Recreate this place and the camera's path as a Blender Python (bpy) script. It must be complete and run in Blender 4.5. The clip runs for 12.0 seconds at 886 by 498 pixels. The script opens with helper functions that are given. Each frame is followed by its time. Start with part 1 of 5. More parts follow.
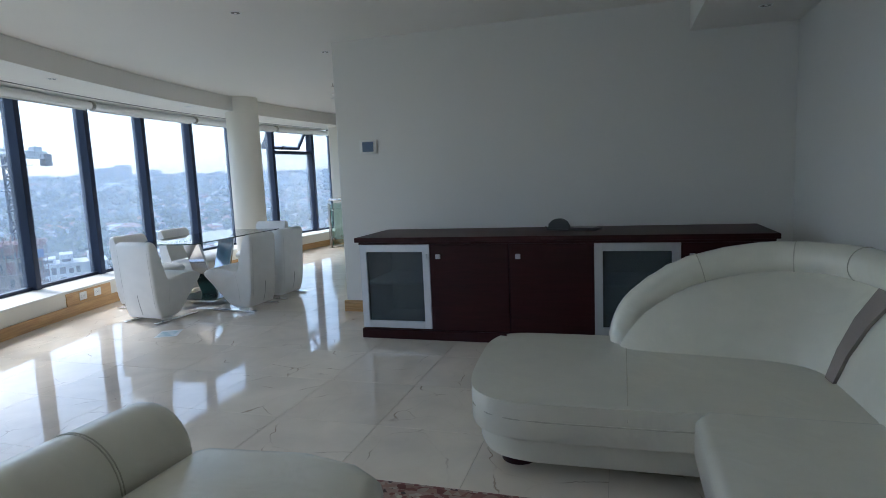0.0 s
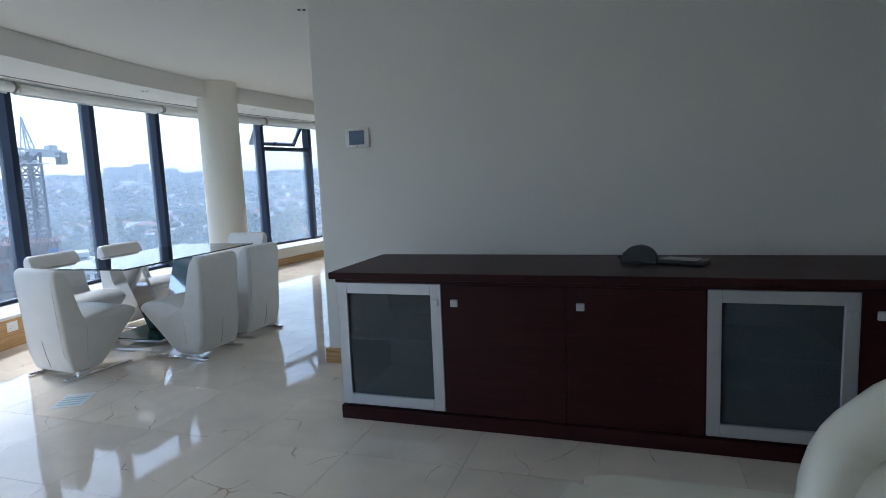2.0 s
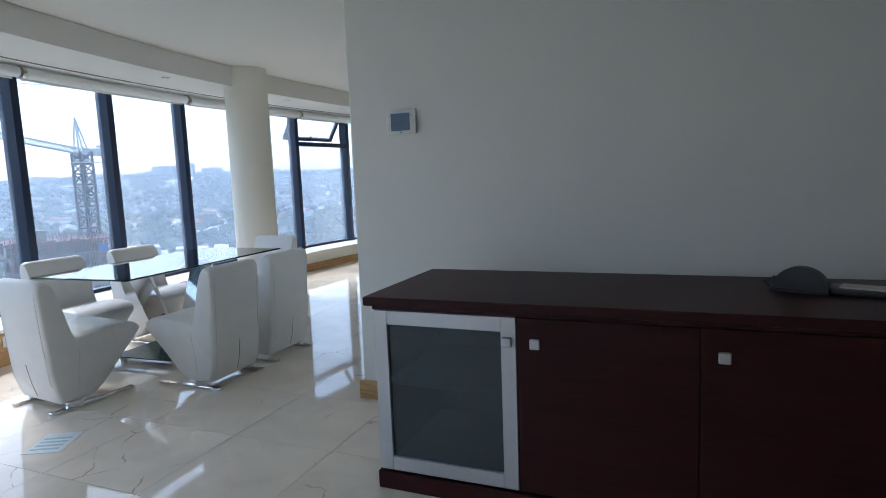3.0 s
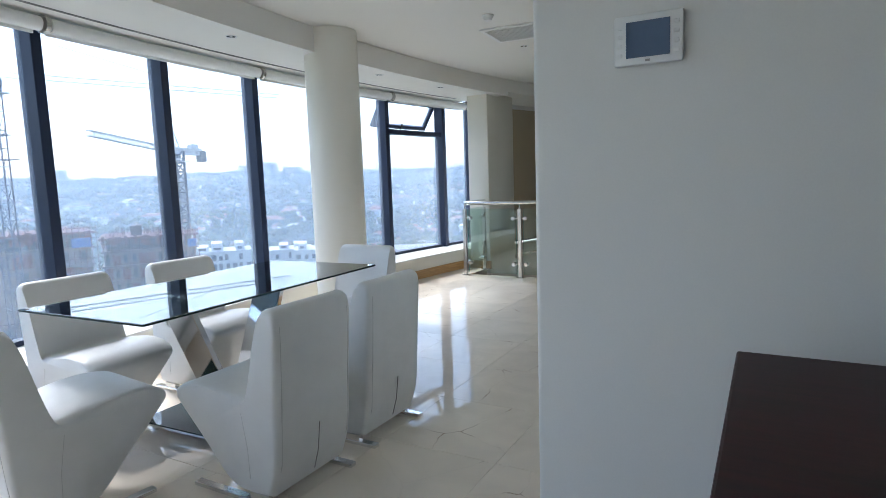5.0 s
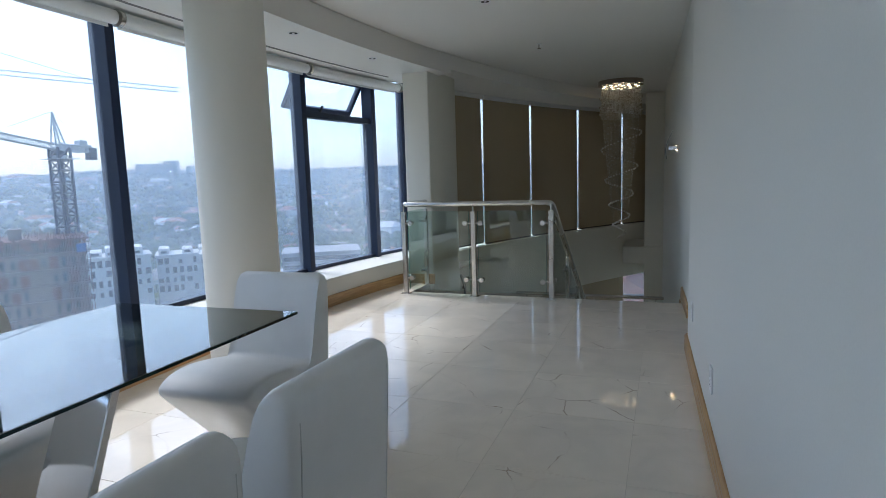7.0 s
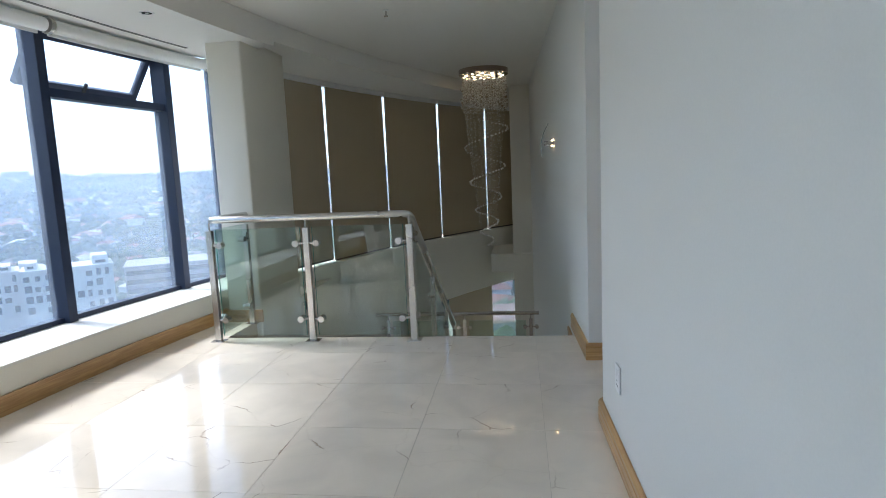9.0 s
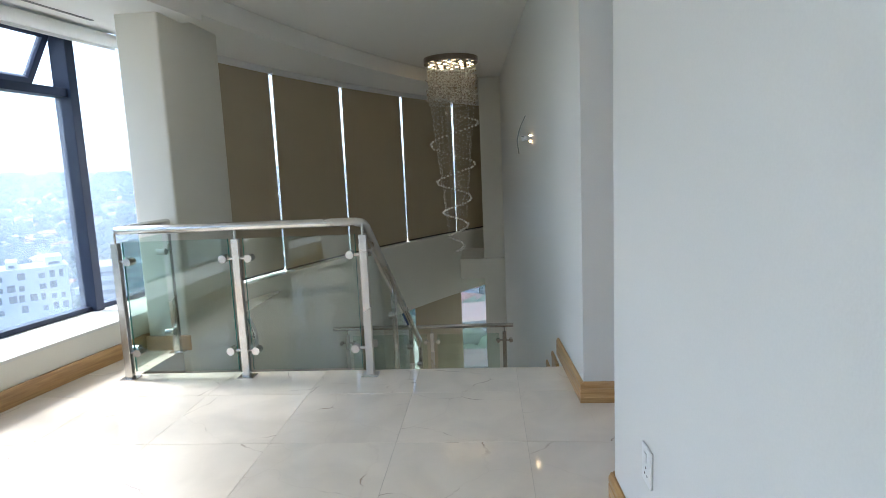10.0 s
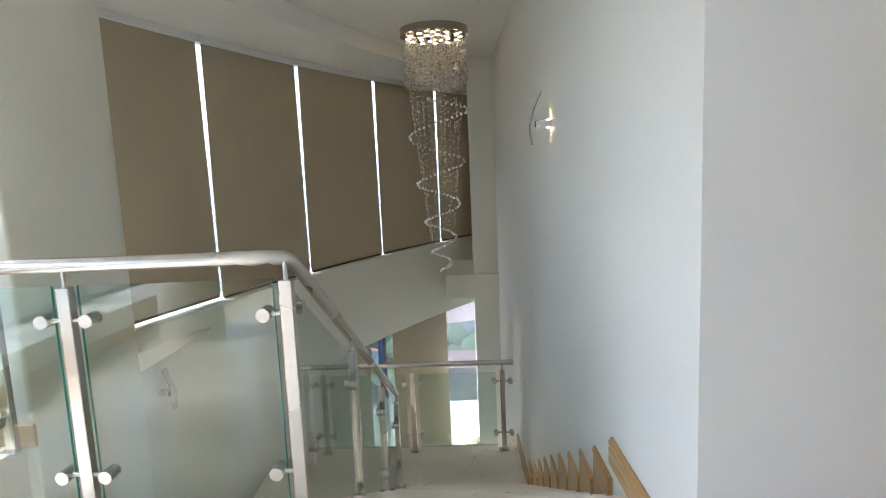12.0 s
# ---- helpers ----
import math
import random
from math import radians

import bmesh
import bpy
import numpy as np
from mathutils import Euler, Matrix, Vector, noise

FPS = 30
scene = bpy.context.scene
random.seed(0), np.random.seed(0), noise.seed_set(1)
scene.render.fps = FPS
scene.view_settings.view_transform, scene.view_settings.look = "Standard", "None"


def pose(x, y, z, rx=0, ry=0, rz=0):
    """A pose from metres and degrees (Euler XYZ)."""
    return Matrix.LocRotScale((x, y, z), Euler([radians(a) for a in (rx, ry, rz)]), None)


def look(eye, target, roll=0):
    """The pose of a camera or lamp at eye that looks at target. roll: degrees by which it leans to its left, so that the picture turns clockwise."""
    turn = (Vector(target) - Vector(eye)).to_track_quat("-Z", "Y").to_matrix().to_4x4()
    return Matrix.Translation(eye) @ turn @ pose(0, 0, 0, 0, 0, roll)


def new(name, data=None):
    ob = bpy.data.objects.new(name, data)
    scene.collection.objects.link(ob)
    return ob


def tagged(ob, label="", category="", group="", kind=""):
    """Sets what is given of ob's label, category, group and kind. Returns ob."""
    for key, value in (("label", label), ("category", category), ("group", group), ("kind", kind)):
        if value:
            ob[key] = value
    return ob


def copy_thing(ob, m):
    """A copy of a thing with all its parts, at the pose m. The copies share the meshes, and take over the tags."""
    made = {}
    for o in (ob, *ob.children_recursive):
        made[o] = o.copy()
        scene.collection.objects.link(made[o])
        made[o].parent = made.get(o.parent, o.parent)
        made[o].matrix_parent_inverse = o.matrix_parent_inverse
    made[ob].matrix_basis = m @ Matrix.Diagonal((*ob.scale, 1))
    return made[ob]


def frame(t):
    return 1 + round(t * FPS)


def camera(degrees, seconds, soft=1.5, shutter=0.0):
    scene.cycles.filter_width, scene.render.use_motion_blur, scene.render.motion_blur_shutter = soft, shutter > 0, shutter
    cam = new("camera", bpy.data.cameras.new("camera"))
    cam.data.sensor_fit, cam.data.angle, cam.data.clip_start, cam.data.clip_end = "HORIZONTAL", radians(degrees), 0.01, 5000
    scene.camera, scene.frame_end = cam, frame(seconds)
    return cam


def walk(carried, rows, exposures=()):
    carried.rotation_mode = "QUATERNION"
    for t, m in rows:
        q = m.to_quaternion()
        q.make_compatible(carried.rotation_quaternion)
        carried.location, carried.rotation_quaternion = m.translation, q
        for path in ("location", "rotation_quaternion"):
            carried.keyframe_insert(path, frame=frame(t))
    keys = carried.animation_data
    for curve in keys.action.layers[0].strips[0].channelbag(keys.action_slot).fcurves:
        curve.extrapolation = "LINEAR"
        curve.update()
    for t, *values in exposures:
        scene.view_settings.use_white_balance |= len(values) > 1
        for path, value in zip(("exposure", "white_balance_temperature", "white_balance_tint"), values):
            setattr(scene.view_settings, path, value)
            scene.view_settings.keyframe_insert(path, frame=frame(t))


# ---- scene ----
cam = camera(74.4, 12.0, soft=0.8)
PATH = [
    (0, (0.936, -0.549, 1.38), (0.35, 1.347, 1.135), -2.5),
    (0.5, (0.836, -0.145, 1.4), (0.249, 1.752, 1.159), -2.5),
    (1, (0.675, 0.281, 1.395), (0.09, 2.177, 1.15), -2.5),
    (1.5, (0.538, 0.669, 1.389), (-0.044, 2.567, 1.144), -2.4),
    (2, (0.413, 1.076, 1.408), (-0.218, 2.958, 1.162), -2.4),
    (2.5, (0.214, 1.475, 1.387), (-0.479, 3.335, 1.145), -2.3),
    (3, (-0.01, 1.855, 1.383), (-0.76, 3.693, 1.141), -2.2),
    (3.2, (-0.111, 2.029, 1.402), (-0.89, 3.854, 1.149), -2.2),
    (4.8, (-1.09, 3.066, 1.347), (-2.045, 4.808, 1.115), -1.9),
    (5, (-1.21, 3.191, 1.333), (-2.182, 4.924, 1.099), -1.9),
    (5.5, (-1.511, 3.516, 1.334), (-2.485, 5.247, 1.101), -2.0),
    (6, (-1.779, 3.855, 1.301), (-2.738, 5.595, 1.073), -2.1),
    (6.5, (-2.016, 4.168, 1.29), (-2.908, 5.943, 1.055), -1.9),
    (7, (-2.168, 4.463, 1.294), (-2.876, 6.318, 1.051), -1.8),
    (7.5, (-2.259, 4.83, 1.306), (-2.813, 6.736, 1.057), -2.2),
    (9.5, (-2.426, 6.372, 1.292), (-2.628, 8.345, 1.036), -2.5),
    (10, (-2.455, 6.774, 1.3), (-2.61, 8.751, 1.037), -2.5),
    (10.5, (-2.473, 7.159, 1.304), (-2.607, 9.137, 1.04), -2.5),
    (11, (-2.531, 7.546, 1.32), (-2.642, 9.525, 1.054), -2.5),
    (11.5, (-2.553, 7.946, 1.303), (-2.651, 9.926, 1.037), -2.5),
    (12, (-2.574, 8.342, 1.294), (-2.666, 10.322, 1.028), -2.5),
]
EXPOSURES = [(0.0, 1.36, 5660, 9), (0.7, 1.30, 5620, 9), (2.5, 1.41, 5660, 9), (3.0, 1.42, 5700, 10), (5.0, 1.62, 5770, 10), (5.5, 1.46, 5710, 10), (6.0, 1.30, 5690, 10), (6.5, 1.20, 5680, 10), (7.0, 1.05, 5670, 10), (7.5, 1.10, 5720, 10), (9.5, 1.90, 5860, 10), (10.0, 2.10, 5890, 10), (11.0, 2.43, 5940, 11), (11.5, 2.64, 6010, 12), (12.0, 2.80, 6110, 13)]
walk(cam, [(t, look(eye, target, roll)) for t, eye, target, roll in PATH], EXPOSURES)

# ---------------------------------------------------------------- world, sun
SUN_EL, SUN_AZ = 48.0, -75.0          # degrees; azimuth from +y towards +x
world = bpy.data.worlds.new("sky")
scene.world = world
world.use_nodes = True
wn = world.node_tree
sky = wn.nodes.new("ShaderNodeTexSky")
sky.sky_type = "NISHITA"
sky.sun_disc = False
sky.sun_elevation = radians(SUN_EL)
sky.sun_rotation = radians(SUN_AZ)
sky.air_density, sky.dust_density, sky.ozone_density = 1.0, 2.0, 1.0
wn.links.new(sky.outputs[0], wn.nodes["Background"].inputs[0])
wn.nodes["Background"].inputs[1].default_value = 0.15
sun = new("sun", bpy.data.lights.new("sun", "SUN"))
sun.data.energy, sun.data.angle, sun.data.color = 1.2, radians(12), (1.0, 0.96, 0.9)
sx = math.sin(radians(SUN_AZ)) * math.cos(radians(SUN_EL))
sy = math.cos(radians(SUN_AZ)) * math.cos(radians(SUN_EL))
sz = math.sin(radians(SUN_EL))
sun.matrix_world = look((sx * 50, sy * 50, sz * 50), (0, 0, 0))

# ---------------------------------------------------------------- plan
CX, CY = 11.3, 8.24                   # centre of the curved glass front
R_GLASS, R_CURB, R_SOFFIT, R_BLIND = 17.31, 16.76, 16.24, 17.15
Z_CEIL, Z_SOFFIT, Z_SILL = 2.78, 2.55, 0.27
WALL_X, WALL_Y, EAST_X, SOUTH_Y = -1.94, 5.006, 2.32, -3.6
EDGE_Y = 10.5                         # edge of the upper floor at the stair
LAND_Z, RISER, TREAD = -1.74, 0.174, 0.315
LOW_Z = -3.48


def arc(r, deg):
    a = radians(deg)
    return Vector((CX - r * math.cos(a), CY + r * math.sin(a)))


# ---------------------------------------------------------------- materials
def nodes_of(name):
    m = bpy.data.materials.new(name)
    m.use_nodes = True
    nt = m.node_tree
    return m, nt, nt.nodes["Principled BSDF"]


def plain(name, colour, rough=0.5, metal=0.0, grain=40.0, amount=0.06, bump=0.02, coat=0.0, coarse=1.5, spec=0.5):
    """Colour that wanders a little at two scales, with a fine relief."""
    m, nt, b = nodes_of(name)
    L = nt.links.new
    tc = nt.nodes.new("ShaderNodeTexCoord")
    n1 = nt.nodes.new("ShaderNodeTexNoise")
    n1.inputs["Scale"].default_value = grain
    n1.inputs["Detail"].default_value = 4
    n2 = nt.nodes.new("ShaderNodeTexNoise")
    n2.inputs["Scale"].default_value = coarse
    n2.inputs["Detail"].default_value = 3
    L(tc.outputs["Object"], n1.inputs["Vector"])
    L(tc.outputs["Object"], n2.inputs["Vector"])
    add = nt.nodes.new("ShaderNodeMath")
    add.operation = "ADD"
    L(n1.outputs["Fac"], add.inputs[0])
    L(n2.outputs["Fac"], add.inputs[1])
    ramp = nt.nodes.new("ShaderNodeMapRange")
    ramp.inputs["From Min"].default_value, ramp.inputs["From Max"].default_value = 0.6, 1.4
    ramp.inputs["To Min"].default_value, ramp.inputs["To Max"].default_value = 1 - amount, 1 + amount
    L(add.outputs[0], ramp.inputs["Value"])
    mul = nt.nodes.new("ShaderNodeVectorMath")
    mul.operation = "SCALE"
    mul.inputs[0].default_value = colour
    L(ramp.outputs[0], mul.inputs["Scale"])
    L(mul.outputs[0], b.inputs["Base Color"])
    rr = nt.nodes.new("ShaderNodeMapRange")
    rr.inputs["From Min"].default_value, rr.inputs["From Max"].default_value = 0.3, 0.7
    rr.inputs["To Min"].default_value, rr.inputs["To Max"].default_value = rough * 0.88, min(1, rough * 1.12)
    L(n2.outputs["Fac"], rr.inputs["Value"])
    L(rr.outputs[0], b.inputs["Roughness"])
    b.inputs["Metallic"].default_value = metal
    b.inputs["Coat Weight"].default_value = coat
    b.inputs["Coat Roughness"].default_value = 0.08
    b.inputs["Specular IOR Level"].default_value = spec
    if bump:
        bp = nt.nodes.new("ShaderNodeBump")
        bp.inputs["Strength"].default_value = bump * 5
        bp.inputs["Distance"].default_value = 0.002
        L(n1.outputs["Fac"], bp.inputs["Height"])
        L(bp.outputs[0], b.inputs["Normal"])
    return m


def marble(name, base, vein, rough):
    m, nt, b = nodes_of(name)
    L = nt.links.new
    tc = nt.nodes.new("ShaderNodeTexCoord")
    oi = nt.nodes.new("ShaderNodeObjectInfo")
    off = nt.nodes.new("ShaderNodeVectorMath")
    off.operation = "SCALE"
    off.inputs[0].default_value = (37, 53, 11)
    L(oi.outputs["Random"], off.inputs["Scale"])
    pos = nt.nodes.new("ShaderNodeVectorMath")
    L(tc.outputs["Object"], pos.inputs[0])
    L(off.outputs[0], pos.inputs[1])
    cloud = nt.nodes.new("ShaderNodeTexNoise")
    cloud.inputs["Scale"].default_value = 3.2
    cloud.inputs["Detail"].default_value = 6
    cloud.inputs["Distortion"].default_value = 0.6
    L(pos.outputs[0], cloud.inputs["Vector"])
    ramp = nt.nodes.new("ShaderNodeValToRGB")
    ramp.color_ramp.elements[0].position, ramp.color_ramp.elements[1].position = 0.32, 0.68
    ramp.color_ramp.elements[0].color = (*[c * 0.93 for c in base], 1)
    ramp.color_ramp.elements[1].color = (*[min(1, c * 1.05) for c in base], 1)
    L(cloud.outputs["Fac"], ramp.inputs["Fac"])
    tint = nt.nodes.new("ShaderNodeMapRange")
    tint.inputs["To Min"].default_value, tint.inputs["To Max"].default_value = 0.97, 1.03
    L(oi.outputs["Random"], tint.inputs["Value"])
    tm = nt.nodes.new("ShaderNodeVectorMath")
    tm.operation = "SCALE"
    L(ramp.outputs[0], tm.inputs[0])
    L(tint.outputs[0], tm.inputs["Scale"])
    warp = nt.nodes.new("ShaderNodeTexNoise")
    warp.inputs["Scale"].default_value = 2.4
    warp.inputs["Detail"].default_value = 5
    L(pos.outputs[0], warp.inputs["Vector"])
    mixv = nt.nodes.new("ShaderNodeMixRGB")
    mixv.inputs[0].default_value = 0.22
    L(pos.outputs[0], mixv.inputs[1])
    L(warp.outputs["Color"], mixv.inputs[2])
    vor = nt.nodes.new("ShaderNodeTexVoronoi")
    vor.feature = "DISTANCE_TO_EDGE"
    vor.inputs["Scale"].default_value = 2.3
    L(mixv.outputs[0], vor.inputs["Vector"])
    line = nt.nodes.new("ShaderNodeMapRange")
    line.inputs["From Min"].default_value, line.inputs["From Max"].default_value = 0.0, 0.0095
    line.inputs["To Min"].default_value, line.inputs["To Max"].default_value = 1.0, 0.0
    L(vor.outputs["Distance"], line.inputs["Value"])
    gate = nt.nodes.new("ShaderNodeTexNoise")
    gate.inputs["Scale"].default_value = 4.5
    gate.inputs["Detail"].default_value = 2
    L(pos.outputs[0], gate.inputs["Vector"])
    gr = nt.nodes.new("ShaderNodeMapRange")
    gr.inputs["From Min"].default_value, gr.inputs["From Max"].default_value = 0.60, 0.72
    gr.inputs["To Min"].default_value, gr.inputs["To Max"].default_value = 0.06, 0.75
    veined = nt.nodes.new("ShaderNodeMath")
    veined.operation = "MULTIPLY_ADD"
    L(oi.outputs["Random"], veined.inputs[0])
    veined.inputs[1].default_value = 0.14
    L(gate.outputs["Fac"], veined.inputs[2])
    L(veined.outputs[0], gr.inputs["Value"])
    fac = nt.nodes.new("ShaderNodeMath")
    fac.operation = "MULTIPLY"
    L(line.outputs[0], fac.inputs[0])
    L(gr.outputs[0], fac.inputs[1])
    mix = nt.nodes.new("ShaderNodeMixRGB")
    L(fac.outputs[0], mix.inputs[0])
    L(tm.outputs[0], mix.inputs[1])
    mix.inputs[2].default_value = (*vein, 1)
    L(mix.outputs[0], b.inputs["Base Color"])
    rr = nt.nodes.new("ShaderNodeMapRange")
    rr.inputs["From Min"].default_value, rr.inputs["From Max"].default_value = 0.3, 0.7
    rr.inputs["To Min"].default_value, rr.inputs["To Max"].default_value = rough * 0.6, rough * 1.5
    L(cloud.outputs["Fac"], rr.inputs["Value"])
    L(rr.outputs[0], b.inputs["Roughness"])
    b.inputs["IOR"].default_value = 1.55
    return m


def wood(name, light, dark, rough, scale=(1, 14, 14), coat=0.0):
    m, nt, b = nodes_of(name)
    L = nt.links.new
    tc = nt.nodes.new("ShaderNodeTexCoord")
    mp = nt.nodes.new("ShaderNodeMapping")
    mp.inputs["Scale"].default_value = scale
    L(tc.outputs["Object"], mp.inputs["Vector"])
    n = nt.nodes.new("ShaderNodeTexNoise")
    n.inputs["Scale"].default_value = 3.0
    n.inputs["Detail"].default_value = 7
    n.inputs["Distortion"].default_value = 0.8
    L(mp.outputs[0], n.inputs["Vector"])
    ramp = nt.nodes.new("ShaderNodeValToRGB")
    ramp.color_ramp.elements[0].position, ramp.color_ramp.elements[1].position = 0.3, 0.7
    ramp.color_ramp.elements[0].color = (*dark, 1)
    ramp.color_ramp.elements[1].color = (*light, 1)
    L(n.outputs["Fac"], ramp.inputs["Fac"])
    L(ramp.outputs[0], b.inputs["Base Color"])
    b.inputs["Roughness"].default_value = rough
    b.inputs["Coat Weight"].default_value = coat
    b.inputs["Coat Roughness"].default_value = 0.12
    bp = nt.nodes.new("ShaderNodeBump")
    bp.inputs["Strength"].default_value = 0.08
    bp.inputs["Distance"].default_value = 0.001
    L(n.outputs["Fac"], bp.inputs["Height"])
    L(bp.outputs[0], b.inputs["Normal"])
    return m


def leather(name, colour, rough=0.38, folds=0.1, coat=0.0):
    m, nt, b = nodes_of(name)
    L = nt.links.new
    tc = nt.nodes.new("ShaderNodeTexCoord")
    v = nt.nodes.new("ShaderNodeTexVoronoi")
    v.inputs["Scale"].default_value = 420
    L(tc.outputs["Object"], v.inputs["Vector"])
    soft = nt.nodes.new("ShaderNodeTexNoise")
    soft.inputs["Scale"].default_value = 9
    soft.inputs["Detail"].default_value = 3
    L(tc.outputs["Object"], soft.inputs["Vector"])
    mr = nt.nodes.new("ShaderNodeMapRange")
    mr.inputs["From Min"].default_value, mr.inputs["From Max"].default_value = 0.3, 0.7
    mr.inputs["To Min"].default_value, mr.inputs["To Max"].default_value = 0.97, 1.02
    L(soft.outputs["Fac"], mr.inputs["Value"])
    sc = nt.nodes.new("ShaderNodeVectorMath")
    sc.operation = "SCALE"
    sc.inputs[0].default_value = colour
    L(mr.outputs[0], sc.inputs["Scale"])
    L(sc.outputs[0], b.inputs["Base Color"])
    rr = nt.nodes.new("ShaderNodeMapRange")
    rr.inputs["From Min"].default_value, rr.inputs["From Max"].default_value = 0.3, 0.7
    rr.inputs["To Min"].default_value, rr.inputs["To Max"].default_value = rough * 0.95, rough * 1.06
    L(soft.outputs["Fac"], rr.inputs["Value"])
    L(rr.outputs[0], b.inputs["Roughness"])
    b1 = nt.nodes.new("ShaderNodeBump")
    b1.inputs["Strength"].default_value = 0.12
    b1.inputs["Distance"].default_value = 0.001
    L(v.outputs["Distance"], b1.inputs["Height"])
    b2 = nt.nodes.new("ShaderNodeBump")
    b2.inputs["Strength"].default_value = 0.08
    b2.inputs["Distance"].default_value = 0.012
    L(soft.outputs["Fac"], b2.inputs["Height"])
    L(b1.outputs[0], b2.inputs["Normal"])
    fold = nt.nodes.new("ShaderNodeTexNoise")
    fold.inputs["Scale"].default_value = 3.5
    fold.inputs["Detail"].default_value = 2
    fold.inputs["Distortion"].default_value = 1.8
    L(tc.outputs["Object"], fold.inputs["Vector"])
    b3 = nt.nodes.new("ShaderNodeBump")
    b3.inputs["Strength"].default_value = folds
    b3.inputs["Distance"].default_value = 0.03
    L(fold.outputs["Fac"], b3.inputs["Height"])
    L(b2.outputs[0], b3.inputs["Normal"])
    L(b3.outputs[0], b.inputs["Normal"])
    b.inputs["Coat Weight"].default_value = coat
    b.inputs["Coat Roughness"].default_value = 0.22
    return m


def glass(name, tint=(1, 1, 1), rough=0.0, mirror=0.045, haze_film=0.0):
    """A thin pane: mostly straight through, with a mirror sheen by Fresnel and an optional haze veil."""
    m, nt, b = nodes_of(name)
    L = nt.links.new
    nt.nodes.remove(b)
    out = nt.nodes["Material Output"]
    tr = nt.nodes.new("ShaderNodeBsdfTransparent")
    tr.inputs[0].default_value = (*tint, 1)
    gl = nt.nodes.new("ShaderNodeBsdfGlossy")
    gl.inputs["Roughness"].default_value = rough
    lw = nt.nodes.new("ShaderNodeLayerWeight")
    lw.inputs["Blend"].default_value = 0.5
    pw = nt.nodes.new("ShaderNodeMath")
    pw.operation = "POWER"
    pw.inputs[1].default_value = 4.0
    L(lw.outputs["Facing"], pw.inputs[0])
    fr = nt.nodes.new("ShaderNodeMapRange")
    fr.inputs["To Min"].default_value, fr.inputs["To Max"].default_value = mirror, 1.0
    L(pw.outputs[0], fr.inputs["Value"])
    mx = nt.nodes.new("ShaderNodeMixShader")
    L(fr.outputs[0], mx.inputs[0])
    L(tr.outputs[0], mx.inputs[1])
    L(gl.outputs[0], mx.inputs[2])
    if haze_film:
        # Bluish film laid on the pane imitates the haze outdoors.
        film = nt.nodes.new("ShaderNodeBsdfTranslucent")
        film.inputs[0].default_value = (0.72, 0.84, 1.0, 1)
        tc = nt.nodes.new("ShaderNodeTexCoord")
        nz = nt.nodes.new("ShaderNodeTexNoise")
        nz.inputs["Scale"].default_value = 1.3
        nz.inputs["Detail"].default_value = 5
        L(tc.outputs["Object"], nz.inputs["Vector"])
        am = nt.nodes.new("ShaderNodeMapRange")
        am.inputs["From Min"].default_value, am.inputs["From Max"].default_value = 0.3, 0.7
        am.inputs["To Min"].default_value, am.inputs["To Max"].default_value = haze_film * 0.75, haze_film * 1.25
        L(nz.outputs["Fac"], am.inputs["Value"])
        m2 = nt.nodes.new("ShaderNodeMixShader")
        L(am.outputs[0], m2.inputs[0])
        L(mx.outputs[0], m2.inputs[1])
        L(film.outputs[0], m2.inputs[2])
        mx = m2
    L(mx.outputs[0], out.inputs["Surface"])
    return m


def glow(name, colour, power):
    m, nt, b = nodes_of(name)
    b.inputs["Base Color"].default_value = (*colour, 1)
    b.inputs["Emission Color"].default_value = (*colour, 1)
    b.inputs["Emission Strength"].default_value = power
    return m


M_WALL = plain("wall_paint", (0.745, 0.735, 0.693), 0.6, grain=160, amount=0.025, bump=0.03, coarse=0.8)
M_CREAM = plain("cream_paint", (0.80, 0.77, 0.68), 0.6, grain=160, amount=0.025, bump=0.03, coarse=0.8)
M_CEIL = plain("ceiling_paint", (0.82, 0.80, 0.75), 0.75, grain=120, amount=0.02, bump=0.02, coarse=0.7)
M_MARBLE = marble("cream_marble", (0.84, 0.755, 0.635), (0.30, 0.19, 0.115), 0.045)
M_GROUT = plain("grout", (0.58, 0.51, 0.42), 0.8)
M_OAK = wood("golden_oak", (0.60, 0.37, 0.15), (0.42, 0.23, 0.08), 0.32, (1.2, 1.2, 22), 0.3)
M_MAHOG = wood("mahogany", (0.040, 0.0055, 0.007), (0.022, 0.003, 0.004), 0.45, (1, 10, 10), 0.0)
M_MAHOG.node_tree.nodes["Principled BSDF"].inputs["Specular IOR Level"].default_value = 0.25
M_WHITE_LEATHER = leather("white_leather", (0.78, 0.78, 0.76), 0.42)
M_CREAM_LEATHER = leather("cream_leather", (0.78, 0.755, 0.64), 0.30, 0.28, 0.5)
M_CHROME = plain("chrome", (0.75, 0.75, 0.76), 0.08, 1.0, amount=0.02, bump=0.0)
M_STEEL = plain("brushed_steel", (0.62, 0.60, 0.57), 0.26, 1.0, grain=200, amount=0.05, bump=0.02)
M_ALU = plain("aluminium", (0.57, 0.59, 0.62), 0.42, 0.75, grain=260, amount=0.04, bump=0.02)
M_NAVY = plain("navy_frame", (0.016, 0.027, 0.062), 0.40, 0.0, amount=0.08, spec=0.35)
M_BLIND = plain("blind_fabric", (0.46, 0.39, 0.275), 0.9, grain=500, amount=0.06, bump=0.05, coarse=2.0)
blind_nt = M_BLIND.node_tree
thin = blind_nt.nodes.new("ShaderNodeBsdfTranslucent")
thin.inputs[0].default_value = (0.46, 0.40, 0.28, 1)
weave = blind_nt.nodes.new("ShaderNodeMixShader")
weave.inputs[0].default_value = 0.12
